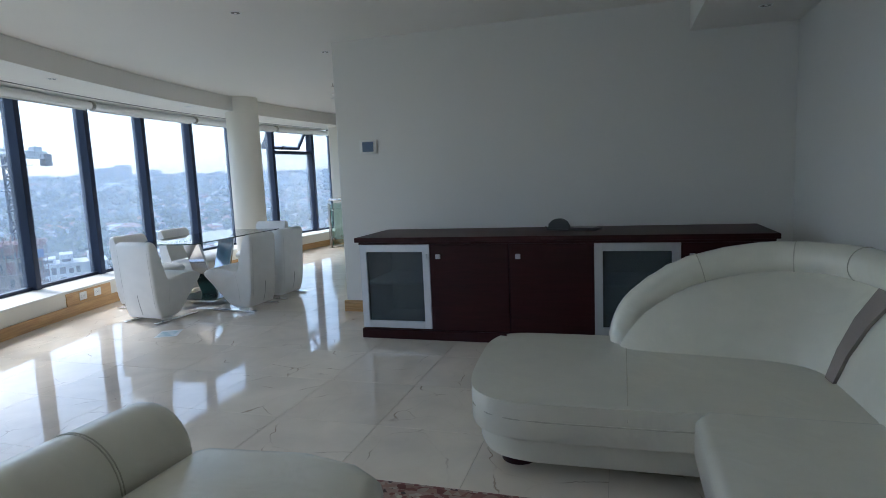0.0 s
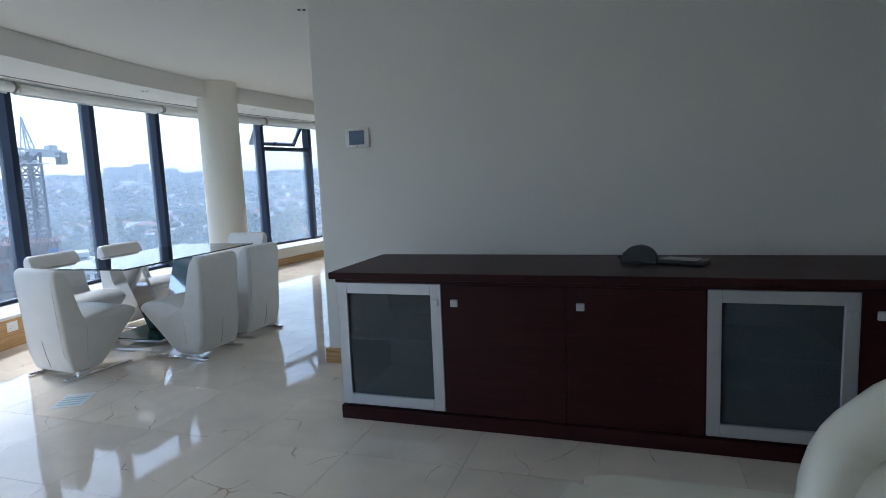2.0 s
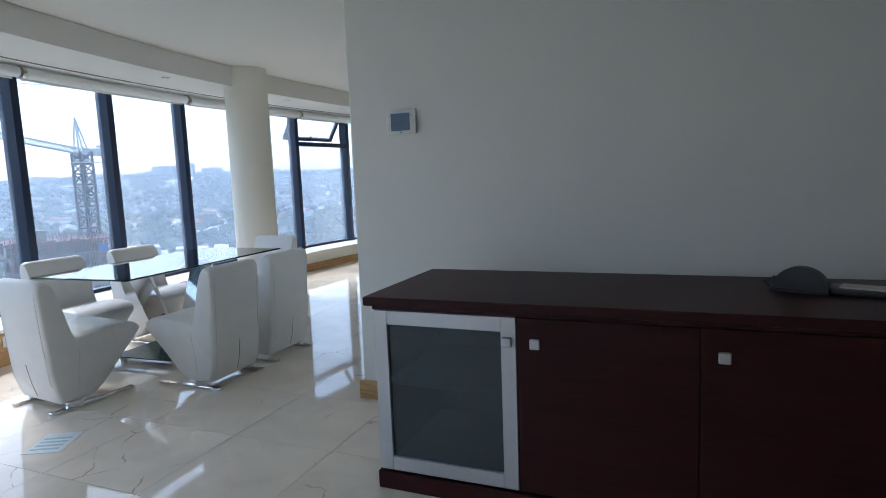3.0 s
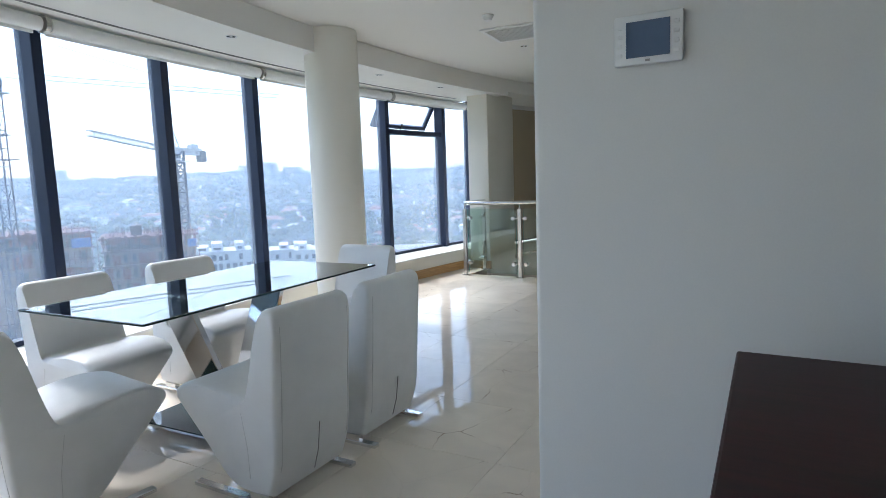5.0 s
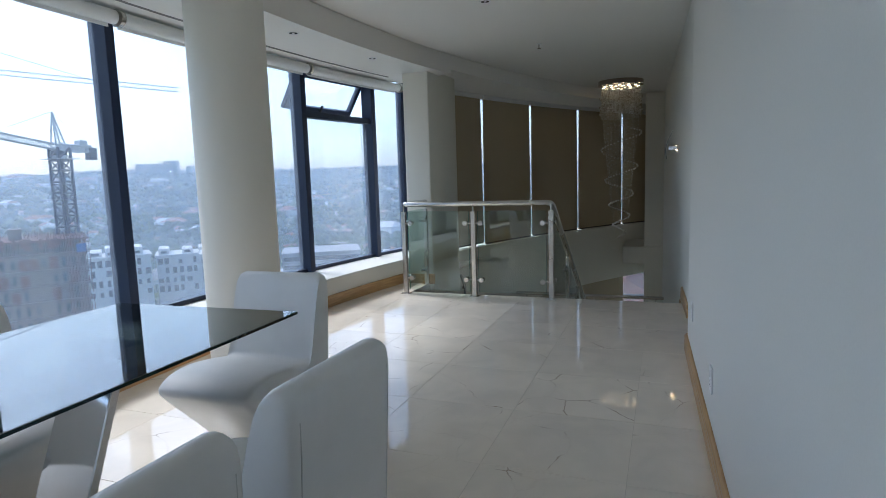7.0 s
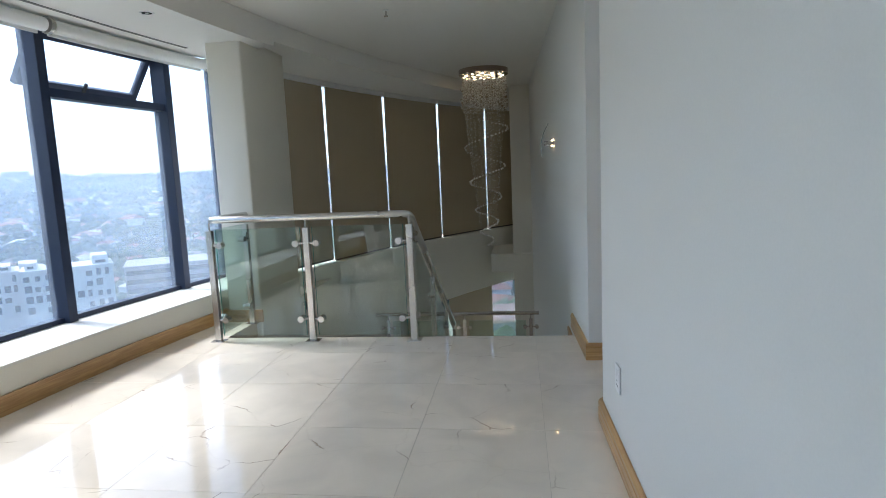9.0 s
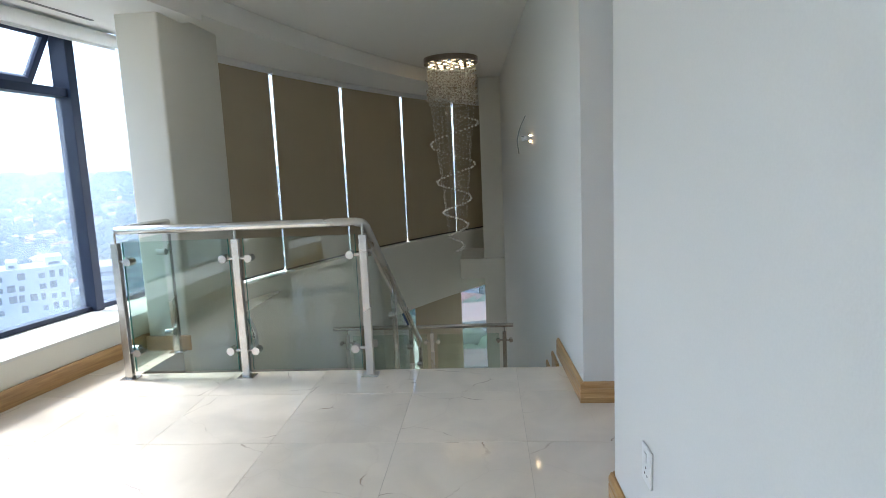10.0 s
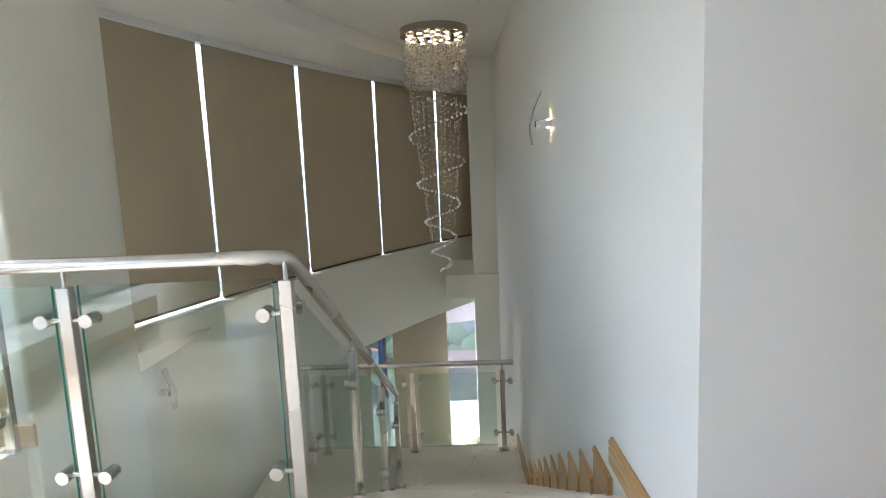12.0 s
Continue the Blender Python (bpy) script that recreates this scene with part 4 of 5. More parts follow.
# ---------------------------------------------------------------- rolled-up blinds over the windows
JOINTS = [-34.78, -23.8, -16.48, -9.16, -1.84, 5.77, 11.6]
for a0, a1 in zip(JOINTS, JOINTS[1:]):
    b = thing("roller_blind", Matrix(), "rolled-up white roller blind under the soffit", "blind", "rolled-up blinds")
    n = 3
    pts = [(*arc(17.12, a0 + 0.12 + (a1 - a0 - 0.24) * k / n), 2.485) for k in range(n + 1)]
    part("roll", tube(pts, 0.05, 18), M_ROLL, b, smooth=True)
    part("hem_bar", arc_slab(17.165, 17.18, a0 + 0.15, a1 - 0.15, 2.425, 2.455), M_ROLL, b)
    p = arc(17.12, a1)
    q = arc(17.12, a1 - 0.06)
    part("bracket", cyl((*q, 2.485), (*arc(17.12, a1 + 0.06), 2.485), 0.062, 20), M_STEEL, b, "dark metal end bracket")
    part("bracket_arm", cyl((*p, 2.485), (*p, 2.549), 0.012, 8), M_STEEL, b)

# ---------------------------------------------------------------- ceiling fittings
M_SPOT = glow("halogen_spot", (1.0, 0.86, 0.62), 2.5)
M_RECESS_SHADE = plain("spot_recess_shade", (0.05, 0.05, 0.048), 0.25, bump=0)
M_DIM = plain("unlit_spot", (0.30, 0.29, 0.27), 0.3, bump=0)


def downlight(x, y, z):
    d = thing("downlight", pose(x, y, z), "small round recessed downlight with a white ring", "downlight", "recessed downlights")
    bm = bmesh.new()
    outer = [bm.verts.new((0.052 * math.cos(a), 0.052 * math.sin(a), -0.001)) for a in [2 * math.pi * k / 28 for k in range(28)]]
    mid = [bm.verts.new((0.045 * math.cos(a), 0.045 * math.sin(a), -0.007)) for a in [2 * math.pi * k / 28 for k in range(28)]]
    inner = [bm.verts.new((0.036 * math.cos(a), 0.036 * math.sin(a), -0.0035)) for a in [2 * math.pi * k / 28 for k in range(28)]]
    for p, q in ((outer, mid), (mid, inner)):
        for k in range(28):
            bm.faces.new((p[k], p[(k + 1) % 28], q[(k + 1) % 28], q[k]))
    part("ring", bm, M_WHITEP, d, smooth=True)
    # Flat disc; the recess's shade is put into its colour.
    part("reflector", cyl((0, 0, -0.003), (0, 0, -0.0005), 0.037, 24), M_RECESS_SHADE, d, "reflector disc darkened for the shade of the recess")
    part("lamp", cyl((0, 0, -0.006), (0, 0, -0.003), 0.012, 16), M_WHITEP, d)
    return d


for a in (-31.5, -23.0, -14.3, -5.5, 2.05, 6.45):
    p = arc(16.44, a)
    downlight(p.x, p.y, Z_SOFFIT)
for x, y in ((-2.065, 3.72), (-2.13, 5.36), (-3.63, 9.49), (-2.06, 2.0), (1.95, 4.4)):
    downlight(x, y, Z_CEIL if x < 1 else 2.52)

vent = thing("ceiling_vent", pose(-3.46, 8.86, Z_CEIL, 0, 0, 4), "square white slatted air vent in the ceiling", "vent")
bm = box(-0.29, 0.29, -0.29, -0.25, -0.018, -0.001, 0.003, 1)
box(-0.29, 0.29, 0.25, 0.29, -0.018, -0.001, 0.003, 1, bm)
box(-0.29, -0.25, -0.25, 0.25, -0.018, -0.001, 0.003, 1, bm)
box(0.25, 0.29, -0.25, 0.25, -0.018, -0.001, 0.003, 1, bm)
part("frame", bm, M_WHITEP, vent)
part("backing", box(-0.25, 0.25, -0.25, 0.25, -0.004, -0.001), M_DIM, vent)
for k in range(16):
    bm = box(-0.25, 0.25, -0.012, 0.012, -0.002, 0.002)
    bmesh.ops.transform(bm, matrix=pose(0, -0.235 + 0.0313 * k, -0.011, 30, 0, 0), verts=bm.verts)
    part("slat", bm, M_WHITEP, vent)
det = thing("smoke_detector", pose(-3.45, 8.14, Z_CEIL), "small cream smoke detector on the ceiling", "detector")
part("base", cyl((0, 0, -0.012), (0, 0, -0.001), 0.055, 24), M_WHITEP, det)
part("dome", cyl((0, 0, -0.045), (0, 0, -0.012), 0.032, 24, 0.048), M_WHITEP, det, smooth=True)
for x, y in ((-3.54, 11.345), (-3.0, 7.2)):
    spr = thing("sprinkler", pose(x, y, Z_CEIL), "small metal fire sprinkler in the ceiling", "sprinkler", "sprinklers")
    part("rose", cyl((0, 0, -0.008), (0, 0, -0.001), 0.03, 20), M_WHITEP, spr)
    part("stem", cyl((0, 0, -0.05), (0, 0, -0.008), 0.009, 10), M_STEEL, spr)
    part("deflector", cyl((0, 0, -0.054), (0, 0, -0.05), 0.02, 12), M_STEEL, spr)

# ---------------------------------------------------------------- wall pad, sockets
pad = thing("control_panel", pose(-1.525, WALL_Y, 1.715), "white wall control panel with a blue-grey screen", "control panel")
part("case", box(-0.095, 0.095, -0.022, -0.001, -0.070, 0.070, 0.006, 2), M_WHITEP, pad, smooth=True)
part("screen", box(-0.06, 0.06, -0.0245, -0.0215, -0.050, 0.050), M_SCREEN, pad, "blue-grey display")
for s in (-1, 1):
    for k in range(4):
        part("button", box(s * 0.078 - 0.007, s * 0.078 + 0.007, -0.0255, -0.021, -0.046 + 0.026 * k, -0.036 + 0.026 * k, 0.001, 1), M_WHITEP, pad)
part("button", box(-0.006, 0.006, -0.0255, -0.021, -0.063, -0.057), M_DIM, pad)


def socket(m, label="white wall socket plate"):
    s = thing("wall_socket", m, label, "socket", "wall sockets")
    part("plate", box(-0.045, 0.045, -0.009, -0.001, -0.06, 0.06, 0.003, 1), M_WHITEP, s)
    part("rocker", box(-0.012, 0.012, -0.013, -0.008, 0.012, 0.042, 0.002, 1), M_WHITEP, s)
    bm = bmesh.new()
    for x, z in ((0, -0.008), (-0.012, -0.03), (0.012, -0.03)):
        cyl((x, -0.0098, z), (x, -0.008, z), 0.004, 8, bm=bm)
    part("pin_holes", bm, M_BLACK, s)
    return s


lean = math.degrees(math.atan(0.12 / 3.93))
for y, z in ((7.33, 0.33), (8.5, 0.38)):
    socket(pose(NEAR_X - 0.12 * (y - WALL_Y) / 3.93, y, z, 0, 0, -90 + lean))
structure("baseboard_block", arc_slab(R_CURB - 0.014, R_CURB - 0.002, -13.5, -10.9, 0.119, 0.262), M_OAK, "oak board behind the curb sockets", "baseboard")
for a in (-12.6, -11.75):
    p = arc(R_CURB - 0.0135, a)
    socket(Matrix.Translation((p.x, p.y, 0.195)) @ Matrix.Rotation(radians(90 - a), 4, "Z") @ Matrix.Rotation(radians(90), 4, "Y"), "white socket plate on the low curb")

# ---------------------------------------------------------------- things on the sideboard and the floor
# Dark half-round object of unknown use.
ph = thing("desk_clock", pose(0.43, 4.44, 0.89, 0, 0, -22), "dark half-round desk ornament on the sideboard", "ornament")
bm = bmesh.new()
prof = [(0.095 * math.cos(a), 0.012 + 0.088 * math.sin(a)) for a in [math.pi * k / 18 for k in range(19)]]
f = [bm.verts.new((x, -0.022, z)) for x, z in prof]
g = [bm.verts.new((x, 0.022, z)) for x, z in prof]
bm.faces.new(f)
bm.faces.new(g[::-1])
for k in range(len(prof)):
    j = (k + 1) % len(prof)
    bm.faces.new((f[k], g[k], g[j], f[j]))
part("disc", bm, M_BLACK, ph, smooth=True)
part("base", box(-0.105, 0.10, -0.035, 0.035, 0.0, 0.013, 0.003, 1), M_BLACK, ph)
part("prong", cyl((-0.095, 0, 0.012), (-0.095, 0, 0.055), 0.006, 8), M_BLACK, ph)
part("prong", cyl((-0.112, 0.01, 0.006), (-0.135, 0.01, 0.03), 0.005, 8), M_BLACK, ph)
tray = thing("notepad_tray", pose(0.645, 4.425, 0.89, 0, 0, -20), "black tray holding a pale notepad", "tray")
part("tray", box(-0.125, 0.125, -0.065, 0.065, 0.0, 0.024, 0.008, 2), M_BLACK, tray, smooth=True)
part("notepad", box(-0.085, 0.085, -0.045, 0.045, 0.0245, 0.029), plain("grey_paper", (0.45, 0.44, 0.43), 0.8), tray, "pale paper pad")
paper = thing("leaflet", pose(-3.23, 3.90, 0.0, 0, 0, 27), "pale leaflet lying on the marble floor", "paper")
part("sheet", box(-0.10, 0.10, -0.13, 0.13, 0.0005, 0.002), plain("leaflet_paper", (0.70, 0.74, 0.76), 0.6), paper)
for k in range(4):
    part("printed_bar", box(-0.08, 0.07, -0.09 + 0.045 * k, -0.07 + 0.045 * k, 0.002, 0.0026), plain("leaflet_ink", (0.35, 0.55, 0.62), 0.6, bump=0), paper)

# ---------------------------------------------------------------- sconce
def sconce(m, lit, label):
    sc = thing("wall_sconce", m, label, "wall lamp", "curved wall lights")
    part("arm", box(-0.10, -0.001, -0.03, 0.03, -0.022, 0.022, 0.004, 1), M_CHROME, sc)
    bow = smooth_line([(-0.055, 0, 0.20), (-0.10, 0, 0.11), (-0.127, 0, 0.02), (-0.132, 0, -0.03), (-0.12, 0, -0.13)], 5)
    bm = bmesh.new()
    vs = [[bm.verts.new(p + Vector((dx, dy, 0))) for dx, dy in ((-0.004, -0.028), (0.004, -0.028), (0.004, 0.028), (-0.004, 0.028))] for p in bow]
    for p, q in zip(vs, vs[1:]):
        for k in range(4):
            bm.faces.new((p[k], p[(k + 1) % 4], q[(k + 1) % 4], q[k]))
    bm.faces.new(vs[0][::-1])
    bm.faces.new(vs[-1])
    part("blade", bm, M_BLADE, sc, "curved grey-green glass blade", True)
    for s in (-1, 1):
        part("bulb", cyl((-0.016, 0, s * 0.023), (-0.016, 0, s * 0.027), 0.008, 12), M_BULB if lit else M_DIM, sc, "warm glowing bulb" if lit else "unlit bulb")
    return sc


M_BLADE = plain("grey_glass_blade", (0.35, 0.40, 0.40), 0.12, 0.3, bump=0)
M_BULB = glow("sconce_bulb", (1.0, 0.66, 0.34), 30)
sconce(pose(wall_x(12.13), 12.13, 1.56), True, "lit chrome wall light with a curved glass blade")
p = arc(17.02, 15.4)
sconce(pose(p.x, p.y, -0.38, 0, 0, 180 - 15.4), False, "unlit chrome wall light low on the curved stair wall")

# ---------------------------------------------------------------- chandelier
ch = thing("chandelier", pose(-2.87, 14.75, Z_CEIL), "long spiral crystal chandelier with a dark metal ceiling plate", "chandelier")
part("ceiling_plate", cyl((0, 0, -0.075), (0, 0, -0.002), 0.36, 48), plain("dark_bronze_plate", (0.42, 0.36, 0.32), 0.10, 0.95, bump=0), ch, "dark polished metal plate", True)
crng = random.Random(3)
warm = glow("chandelier_spot", (1.0, 0.76, 0.44), 2.2)
for k in range(20):
    r, a = (0.275, 2 * math.pi * k / 12) if k < 12 else (0.15, 2 * math.pi * (k + 0.4) / 8)
    lamp = part("spot_ring", cyl((r * math.cos(a), r * math.sin(a), -0.092), (r * math.cos(a), r * math.sin(a), -0.0755), 0.034, 16), M_CHROME, ch)
    part("bulb", cyl((r * math.cos(a), r * math.sin(a), -0.099), (r * math.cos(a), r * math.sin(a), -0.0925), 0.024, 12), warm, lamp, "warm glowing bulb")
M_CRYSTAL, nt, bb = nodes_of("crystal")
# Sparkle is put into the colour: each bead gets its own brightness.
cg = nt.nodes.new("ShaderNodeNewGeometry")
cr = nt.nodes.new("ShaderNodeValToRGB")
cr.color_ramp.elements[0].position, cr.color_ramp.elements[1].position = 0.15, 0.85
cr.color_ramp.elements[0].color, cr.color_ramp.elements[1].color = (0.50, 0.43, 0.32, 1), (1.0, 0.97, 0.90, 1)
nt.links.new(cg.outputs["Random Per Island"], cr.inputs["Fac"])
nt.links.new(cr.outputs[0], bb.inputs["Base Color"])
bb.inputs["Roughness"].default_value = 0.05
bb.inputs["Transmission Weight"].default_value = 0.3
bb.inputs["IOR"].default_value = 1.5


M_SPIRAL = M_CRYSTAL.copy()
ramp = next(n for n in M_SPIRAL.node_tree.nodes if n.type == "VALTORGB").color_ramp
ramp.elements[0].color = (0.80, 0.77, 0.70, 1)
M_SPIRAL.node_tree.nodes["Principled BSDF"].inputs["Transmission Weight"].default_value = 0.1


def beads(places, radius):
    bm0 = bmesh.new()
    bmesh.ops.create_icosphere(bm0, subdivisions=1, radius=radius)
    v0 = [v.co.copy() for v in bm0.verts]
    f0 = [[v.index for v in f.verts] for f in bm0.faces]
    bm0.free()
    v, f = [], []
    for p in places:
        i = len(v)
        v += [tuple(p + q) for q in v0]
        f += [[i + n for n in t] for t in f0]
    return v, f


def bead_part(name, places, radius, label, material=M_CRYSTAL):
    v, f = beads(places, radius)
    me = bpy.data.meshes.new(name)
    me.from_pydata(v, [], f)
    me.materials.append(material)
    ob = new(name, me)
    ob.parent = ch
    return tagged(ob, label, kind="stuff")


def radius_at(z):
    return 0.33 if z > -0.62 else 0.29 - 0.19 * (-0.62 - z) / 1.9


small = []
for k in range(170):
    a, r = crng.uniform(0, 2 * math.pi), 0.33 * crng.uniform(0.72, 1.0)
    for n in range(12):
        if crng.random() < 0.85:
            small.append(Vector((r * math.cos(a), r * math.sin(a), -0.14 - 0.041 * n + crng.uniform(-0.012, 0.012))))
for k in range(85):
    a, r0 = crng.uniform(0, 2 * math.pi), crng.uniform(0.45, 1.0)
    z, end = -0.60, -0.60 - 1.75 * crng.random() ** 0.8
    while z > end:
        r = min(0.33 * r0, radius_at(z))
        if crng.random() < 0.6:
            small.append(Vector((r * math.cos(a), r * math.sin(a), z)))
        z -= crng.uniform(0.035, 0.075)
bead_part("crystal_strand", small, 0.0086, "fine hanging crystal beads")
spiral = []
for k in range(150):
    n = -0.3 + 4.6 * k / 149           # turns, tightening on the way down
    z = -0.854 - 0.585 * n + 0.043 * n * n
    r = 0.335 - 0.062 * n + crng.uniform(-0.008, 0.008)
    a = -2 * math.pi * n
    spiral.append(Vector((r * math.cos(a), r * math.sin(a), z + crng.uniform(-0.008, 0.008))))
bead_part("crystal_spiral", spiral, 0.0165, "spiral of larger clear crystals", M_SPIRAL)
big = []
for z in (-0.26, -0.42, -0.52):
    for k in range(22):
        a = 2 * math.pi * (k + crng.random() * 0.5) / 22
        big.append(Vector((0.33 * math.cos(a), 0.33 * math.sin(a), z + crng.uniform(-0.03, 0.03))))
bead_part("crystal_drops", big, 0.02, "large round crystal drops")

# ---------------------------------------------------------------- outside
EYE_X, EYE_Y = -2.0, 4.0               # bearings outside are told from here


def far(az, d, z=0.0):
    return Vector((EYE_X + d * math.sin(radians(az)), EYE_Y + d * math.cos(radians(az)), z))


def terrain_z(x, y):
    r = math.hypot(x, y)
    s = min(1, max(0, (r - 450) / 1900))
    s = s * s * (3 - 2 * s)
    return -60 + 98 * s + 26 * s * noise.noise((x / 600, y / 600, 3.1)) + 3 * noise.noise((x / 90, y / 90, 1.7)) * min(1, r / 900)


M_LAND = speckle("parkland", [(0, (0.075, 0.100, 0.040)), (0.35, (0.095, 0.120, 0.055)), (0.6, (0.120, 0.135, 0.070)), (0.85, (0.17, 0.17, 0.11)), (0.96, (0.30, 0.28, 0.24))], 0.03)
M_TREES = speckle("far_foliage", [(0, (0.032, 0.052, 0.022)), (0.35, (0.045, 0.070, 0.028)), (0.7, (0.065, 0.090, 0.038))], 0.02)
M_HOUSES = speckle("house_walls", [(0, (0.55, 0.53, 0.50)), (0.4, (0.68, 0.67, 0.65)), (0.7, (0.42, 0.36, 0.30)), (0.85, (0.78, 0.77, 0.75))], 0.03)
M_ROOFS = speckle("house_roofs", [(0, (0.26, 0.12, 0.09)), (0.35, (0.22, 0.21, 0.21)), (0.6, (0.34, 0.20, 0.15)), (0.85, (0.55, 0.55, 0.55))], 0.03)


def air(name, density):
    """Bluish veil that imitates distance haze: faintly scattering, thinning upwards."""
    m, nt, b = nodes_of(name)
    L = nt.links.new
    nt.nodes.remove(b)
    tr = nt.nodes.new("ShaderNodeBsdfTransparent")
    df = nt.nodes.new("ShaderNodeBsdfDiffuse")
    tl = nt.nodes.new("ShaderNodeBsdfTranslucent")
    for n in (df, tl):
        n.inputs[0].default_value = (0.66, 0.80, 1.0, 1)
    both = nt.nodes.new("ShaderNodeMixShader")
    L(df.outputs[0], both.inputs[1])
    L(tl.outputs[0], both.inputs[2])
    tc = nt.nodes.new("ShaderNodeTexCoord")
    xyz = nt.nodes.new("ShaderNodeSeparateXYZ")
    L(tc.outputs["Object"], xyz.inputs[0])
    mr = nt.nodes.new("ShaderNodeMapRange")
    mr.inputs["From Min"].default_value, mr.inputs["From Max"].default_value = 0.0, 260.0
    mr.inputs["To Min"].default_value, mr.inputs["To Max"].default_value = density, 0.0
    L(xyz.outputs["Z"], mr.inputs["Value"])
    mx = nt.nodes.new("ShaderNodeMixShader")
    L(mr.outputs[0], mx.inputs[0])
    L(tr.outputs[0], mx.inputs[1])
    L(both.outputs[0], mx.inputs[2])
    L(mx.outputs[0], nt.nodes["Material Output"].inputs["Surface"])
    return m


# Upright curved sheets added at growing distances in place of haze.
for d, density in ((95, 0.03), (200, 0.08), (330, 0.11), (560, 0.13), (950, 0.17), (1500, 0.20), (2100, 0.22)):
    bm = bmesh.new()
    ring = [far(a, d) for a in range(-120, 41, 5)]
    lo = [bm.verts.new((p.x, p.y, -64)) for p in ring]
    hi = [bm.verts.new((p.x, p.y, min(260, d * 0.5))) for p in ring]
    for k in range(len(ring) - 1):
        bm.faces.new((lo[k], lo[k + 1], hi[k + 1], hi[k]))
    structure("backdrop_haze_sheet", bm, air("haze_sheet", density), "thin bluish sheet imitating haze over the suburb", "haze", True)
bm = bmesh.new()
rows = []
for i in range(40):
    r = 20 + 2780 * (i / 39) ** 1.6
    rows.append([bm.verts.new((r * math.sin(radians(a)), r * math.cos(radians(a)), terrain_z(r * math.sin(radians(a)), r * math.cos(radians(a))))) for a in range(0, 360, 4)])
for p, q in zip(rows, rows[1:]):
    for k in range(90):
        bm.faces.new((p[k], p[(k + 1) % 90], q[(k + 1) % 90], q[k]))
bm.faces.new(rows[0][::-1])
structure("ground", bm, M_LAND, "wooded suburb rising to low hills on the horizon", "ground", True)

rng = random.Random(5)
tree_v, tree_f, wall_v, wall_f, roof_v, roof_f = [], [], [], [], [], []
ico = bmesh.new()
bmesh.ops.create_icosphere(ico, subdivisions=1, radius=1)
ico_v = [v.co.copy() for v in ico.verts]
ico_f = [[v.index for v in f.verts] for f in ico.faces]
ico.free()
for k in range(12000):
    az, d = rng.uniform(-85, 12), 190 + 2300 * rng.random() ** 1.25
    p = far(az, d)
    z = terrain_z(p.x, p.y)
    if rng.random() < 0.13:
        w, l, h, a = rng.uniform(3.5, 7), rng.uniform(4, 10), rng.uniform(3, 6), rng.uniform(0, math.pi)
        if rng.random() < 0.06:
            w, l, h = w * 2, l * 2.2, h * 2
        ca, sa = math.cos(a), math.sin(a)
        pts = [(p.x + u * ca - v * sa, p.y + u * sa + v * ca) for u, v in ((-w, -l), (w, -l), (w, l), (-w, l))]
        i = len(wall_v)
        wall_v += [(x, y, z - 3) for x, y in pts] + [(x, y, z + h) for x, y in pts]
        wall_f += [(i, i + 1, i + 5, i + 4), (i + 1, i + 2, i + 6, i + 5), (i + 2, i + 3, i + 7, i + 6), (i + 3, i, i + 4, i + 7)]
        j = len(roof_v)
        ridge = [(p.x - v * sa, p.y + v * ca, z + h + w * 0.45) for v in (-l * 0.6, l * 0.6)]
        over = [(p.x + u * ca - v * sa, p.y + u * sa + v * ca) for u, v in ((-w - 0.6, -l - 0.6), (w + 0.6, -l - 0.6), (w + 0.6, l + 0.6), (-w - 0.6, l + 0.6))]
        roof_v += [(x, y, z + h - 0.1) for x, y in over] + ridge
        roof_f += [(j, j + 1, j + 4), (j + 1, j + 2, j + 5, j + 4), (j + 2, j + 3, j + 5), (j + 3, j, j + 4, j + 5)]
    else:
        for c in range(3):
            s = rng.uniform(2.5, 6.0)
            q = Vector((p.x + rng.uniform(-9, 9), p.y + rng.uniform(-9, 9), z + s * rng.uniform(0.5, 1.3)))
            i = len(tree_v)
            tree_v += [tuple(q + Vector((v.x, v.y, v.z * 0.85)) * s * rng.uniform(0.75, 1.2)) for v in ico_v]
            tree_f += [[i + n for n in f] for f in ico_f]
for name, v, f, m, label, cat in (("treetops", tree_v, tree_f, M_TREES, "dense dark green treetops of the suburb", "trees"), ("suburb_houses", wall_v, wall_f, M_HOUSES, "small pale house walls among trees", "houses"), ("suburb_roofs", roof_v, roof_f, M_ROOFS, "red and grey pitched roofs among trees", "roofs")):
    me = bpy.data.meshes.new(name)
    me.from_pydata(v, [], f)
    me.materials.append(m)
    if name == "treetops":
        me.shade_smooth()
    tagged(new(name, me), label, cat, kind="stuff")

M_WHITEWALL = plain("white_render", (0.58, 0.58, 0.57), 0.8, grain=0.3, amount=0.06, bump=0)
# Dark glass of windows; also painted shade in the site's openings.
M_GLASS_AND_SHADE = plain("dark_glass_and_shade", (0.03, 0.04, 0.06), 0.2, bump=0)
M_CONCRETE = plain("raw_concrete", (0.125, 0.098, 0.098), 0.9, grain=0.8, amount=0.2, bump=0)
M_FORM = plain("rust_red_formwork", (0.095, 0.022, 0.028), 0.85, grain=0.8, amount=0.3, bump=0)
M_WEIGHT = plain("counterweight_concrete", (0.12, 0.12, 0.13), 0.9, bump=0)
M_NET = plain("blue_site_net", (0.03, 0.09, 0.30), 0.8, bump=0)
M_CRANE = plain("pale_crane_steel", (0.62, 0.63, 0.65), 0.5, amount=0.1, bump=0)
M_DARKCRANE = plain("blue_grey_crane_steel", (0.012, 0.026, 0.07), 0.5, amount=0.1, bump=0)


